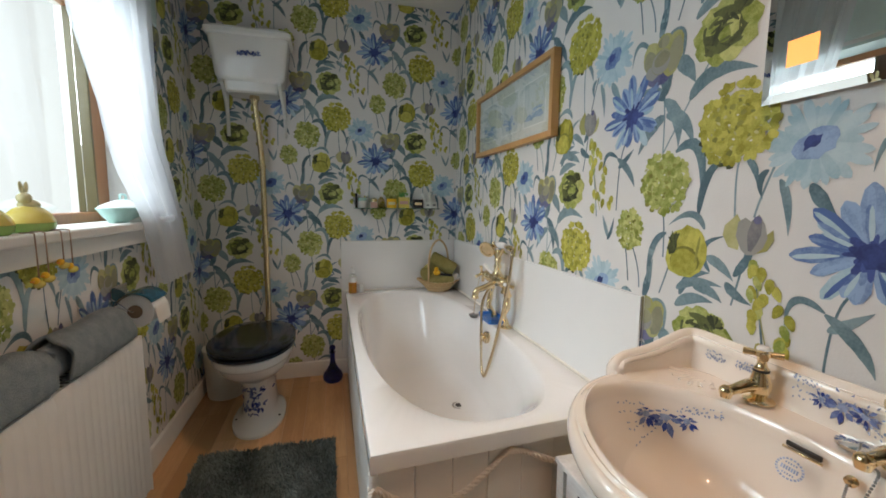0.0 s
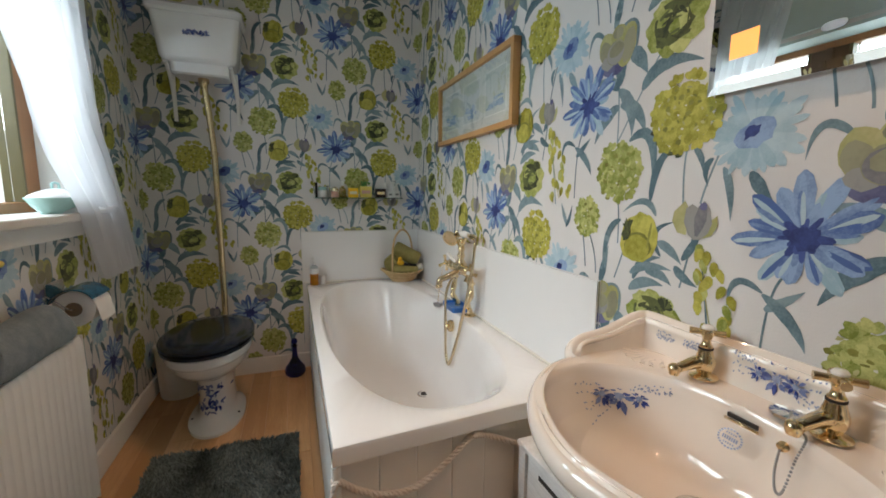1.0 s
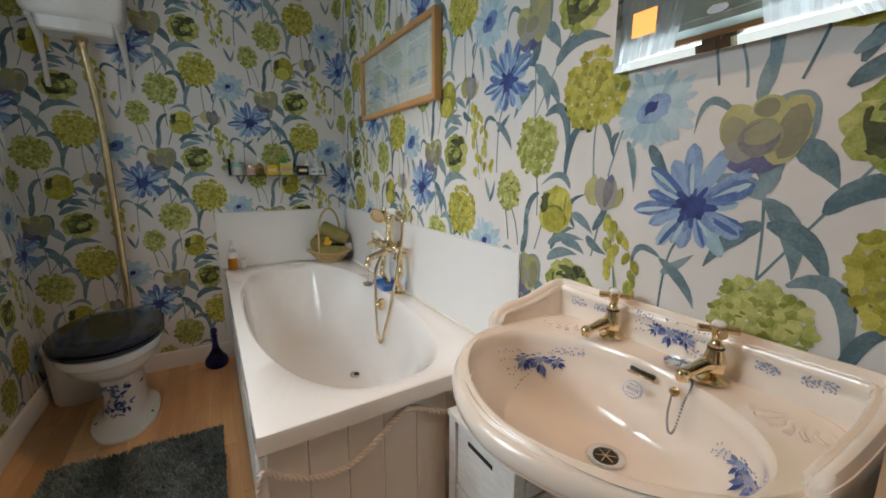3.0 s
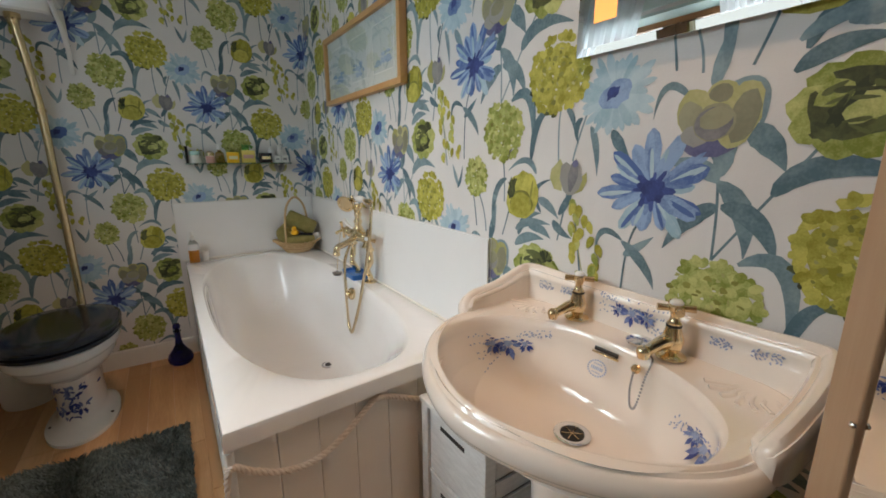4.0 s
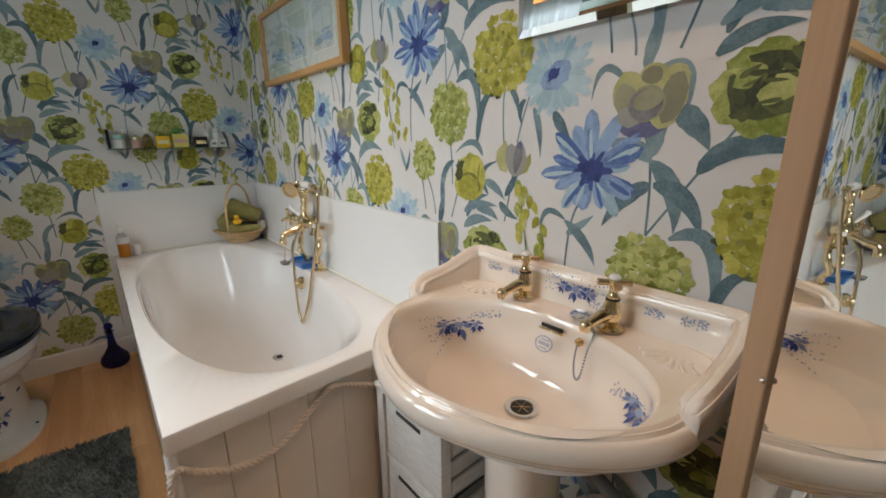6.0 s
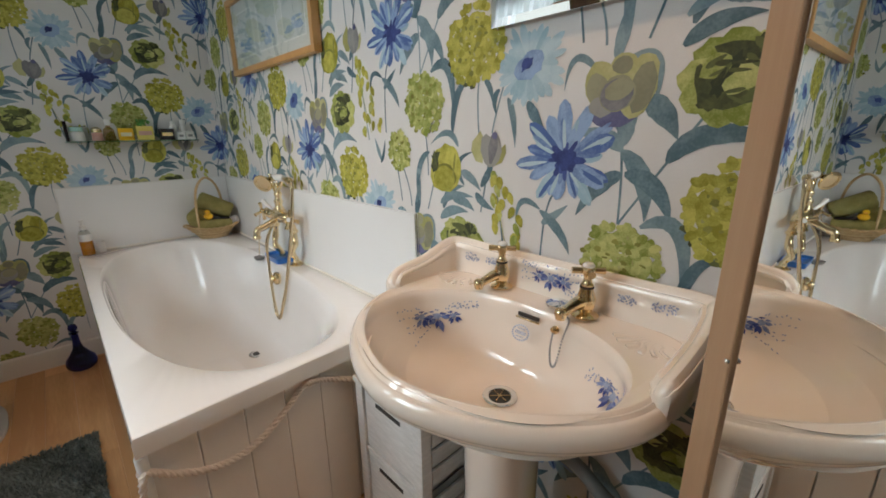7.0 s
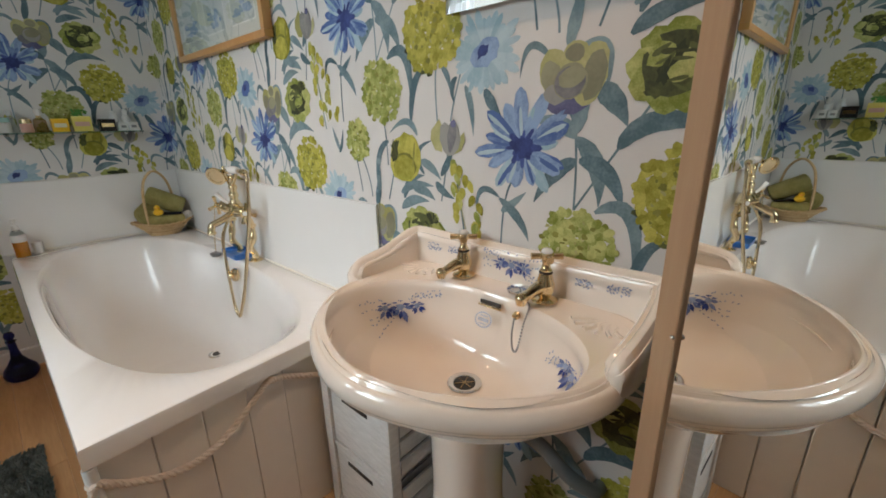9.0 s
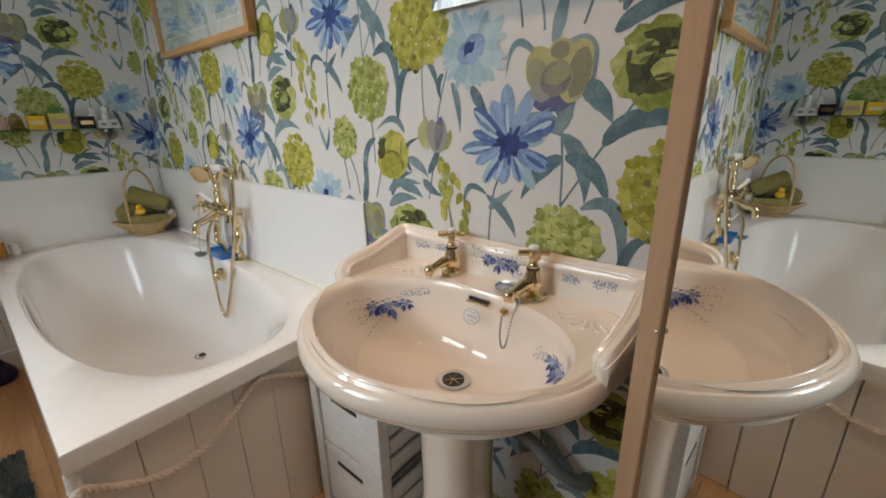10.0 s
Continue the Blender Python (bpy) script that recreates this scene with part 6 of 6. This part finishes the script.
# yellow cup: one body, a rounded front petal, dark streaks at its throat
put([(0.147, -0.330), (0.152, -0.308), (0.166, -0.294), (0.184, -0.288), (0.198, -0.277), (0.220, -0.285), (0.241, -0.298), (0.252, -0.325), (0.252, -0.350), (0.240, -0.378), (0.216, -0.396), (0.185, -0.397), (0.155, -0.388), (0.143, -0.362)], 4, "chart")
petal(0.212, -0.345, 1.35, -0.01, 0.062, 0.022, 5, "chart", 0.5)
blot(0.197, -0.360, 0.039, 0.033, 6, "moss", 18, 0.05)
blot(0.195, -0.364, 0.037, 0.031, 7, "chart", 18, 0.05)
petal(0.226, -0.352, 1.42, -0.01, 0.052, 0.0035, 7, "moss", 0.5)
blot(0.163, -0.324, 0.012, 0.027, 7, "olive", 12, 0.3, -0.35)
for k in range(7):
    petal(0.164, -0.322, 1.1 + 0.22 * k, -0.014, ink.uniform(0.016, 0.030), 0.0030, 8, "olive")
# grey tulip
put([(-0.205, -0.016), (-0.226, -0.012), (-0.240, 0.012), (-0.237, 0.032), (-0.222, 0.046), (-0.213, 0.056), (-0.200, 0.035)], 4, "straw")
put([(-0.170, -0.020), (-0.150, -0.012), (-0.140, 0.008), (-0.142, 0.028), (-0.160, 0.012)], 4, "straw")
put([(-0.200, -0.014), (-0.212, 0.012), (-0.209, 0.040), (-0.196, 0.049), (-0.184, 0.042), (-0.170, 0.056), (-0.158, 0.038), (-0.151, 0.012), (-0.158, -0.008), (-0.172, -0.022), (-0.188, -0.024)], 5, "grey")
petal(-0.182, -0.016, 1.40, 0.0, 0.066, 0.013, 6, "grey", 0.55)
blot(-0.171, 0.045, 0.009, 0.007, 7, "violet", 10, 0.2, 0.5)
# berries: a loose hanging spray of drops on fine stalks
blade(-0.163, -0.040, -0.150, -0.14, -0.115, -0.25, 0.0012, 2, "straw", True)
for k in range(30):
    t = (k + ink.uniform(-0.4, 0.4)) / 29
    x, y = -0.165 + 0.062 * t + ink.uniform(-1, 1) * (0.012 + 0.046 * min(1, 1.6 * t)), -0.045 - 0.205 * t
    petal(x, y, ink.uniform(1.0, 2.2), -0.014, 0.015, ink.uniform(0.0075, 0.0110), 3 + k % 3, "chart" if k % 4 else "lime", 0.55)

# flatten to convex pieces once
PIECES = []
for idx, (pts, layer, key) in enumerate(SHAPES):
    off = 0.0006 + layer * 0.00022 + (idx % 40) * 0.000004
    if isinstance(pts, tuple):
        L, R = pts
        for i in range(len(L) - 1):
            PIECES.append(([L[i], R[i], R[i + 1], L[i + 1]], off, key, idx, (2 * i, 2 * i + 1, 2 * i + 3, 2 * i + 2)))
    else:
        PIECES.append((pts, off, key, idx, tuple(range(len(pts)))))


def clip(pts, u0, u1, v0, v1):
    for axis, lim, sgn in ((0, u0, 1), (0, u1, -1), (1, v0, 1), (1, v1, -1)):
        out = []
        for i, p in enumerate(pts):
            q = pts[i - 1]
            a, b = (q[axis] - lim) * sgn, (p[axis] - lim) * sgn
            if (a >= 0) != (b >= 0):
                t = a / (a - b)
                out.append((q[0] + t * (p[0] - q[0]), q[1] + t * (p[1] - q[1])))
            if b >= 0:
                out.append(p)
        pts = out
        if len(pts) < 3:
            return []
    return pts


def paper(wall, place, rects, first, pitch, z_even, drop, step=0.64):
    """Print a wall: place(u, v, off) gives the point, rects are its clear areas in u, v; pitch is the roll's width."""
    verts, faces, inks = [], [], []
    lo, hi = min(r[0] for r in rects), max(r[1] for r in rects)
    k0, k1 = math.floor((lo - first) / pitch) - 1, math.ceil((hi - first) / pitch) + 1
    for k in range(k0, k1 + 1):
        for j in range(-3, 4):
            cu, cv = first + k * pitch, z_even + (drop if k % 2 else 0) + j * step
            shared = {}
            for pts, off, key, idx, ids in PIECES:
                P = [(cu + a * pitch / 0.525, cv + b) for a, b in pts]
                us, vs = [p[0] for p in P], [p[1] for p in P]
                for u0, u1, v0, v1 in rects:
                    if max(us) <= u0 or min(us) >= u1 or max(vs) <= v0 or min(vs) >= v1:
                        continue
                    if min(us) >= u0 and max(us) <= u1 and min(vs) >= v0 and max(vs) <= v1:
                        face = []
                        for p, i in zip(P, ids):
                            if (idx, i) not in shared:
                                shared[idx, i] = len(verts)
                                verts.append(place(*p, off))
                            face.append(shared[idx, i])
                        faces.append(face)
                    else:
                        C = clip(P, u0, u1, v0, v1)
                        if not C:
                            continue
                        faces.append(list(range(len(verts), len(verts) + len(C))))
                        verts += [place(*p, off) for p in C]
                    inks.append(key)
    me = bpy.data.meshes.new("wallpaper_print")
    me.from_pydata(verts, [], faces)
    for m in PRINT.values():
        me.materials.append(m)
    me.polygons.foreach_set("material_index", inks)
    o = new("wallpaper_print", me)
    o.parent = wall
    return tagged(o, "painterly blue, lime and slate flower print", kind="stuff")


TOP = ZC - 0.002
paper(wall_right, lambda u, v, d: (-d, -u, v), [(0.0015, 1.704, 0.849, TOP), (1.704, -YN - 0.02, 0.095, TOP)], 0.02, 0.532, 1.012, 0.305)
paper(wall_far, lambda u, v, d: (u, -d, v), [(-0.734, -0.0015, 0.843, TOP), (XL + 0.0015, -0.734, 0.095, TOP)], 0.0, 0.516, 1.012, 0.32)
paper(wall_left, lambda u, v, d: (XL + d, u, v), [(WY1 + 0.001, -0.0015, 0.095, TOP), (-2.9, WY1 + 0.001, 0.095, WZ0 - 0.056), (-2.9, WY0 - 0.26, WZ0 - 0.056, TOP)], -0.045, 0.516, 1.332, -0.32)

# ---- floor boards ----
rr = random.Random(2)
bw_, n_ = 0.0955, 0
shared = {}
x = XL + 0.001
while x < -0.002:
    x1 = min(x + bw_, -0.002)
    y = YN - 1.0 - rr.uniform(0, 1.0)
    while y < -0.001:
        y1 = y + 1.15
        a, b = max(y, YN - 1.1), min(y1, -0.001)
        if b > a + 0.02:
            part("board", box(x + 0.0004, x1 - 0.0004, a + 0.0005, b - 0.0005, -0.012, 0.0, 0.0008, 1), M["floor"], floor_ob)
        y = y1
    x = x1
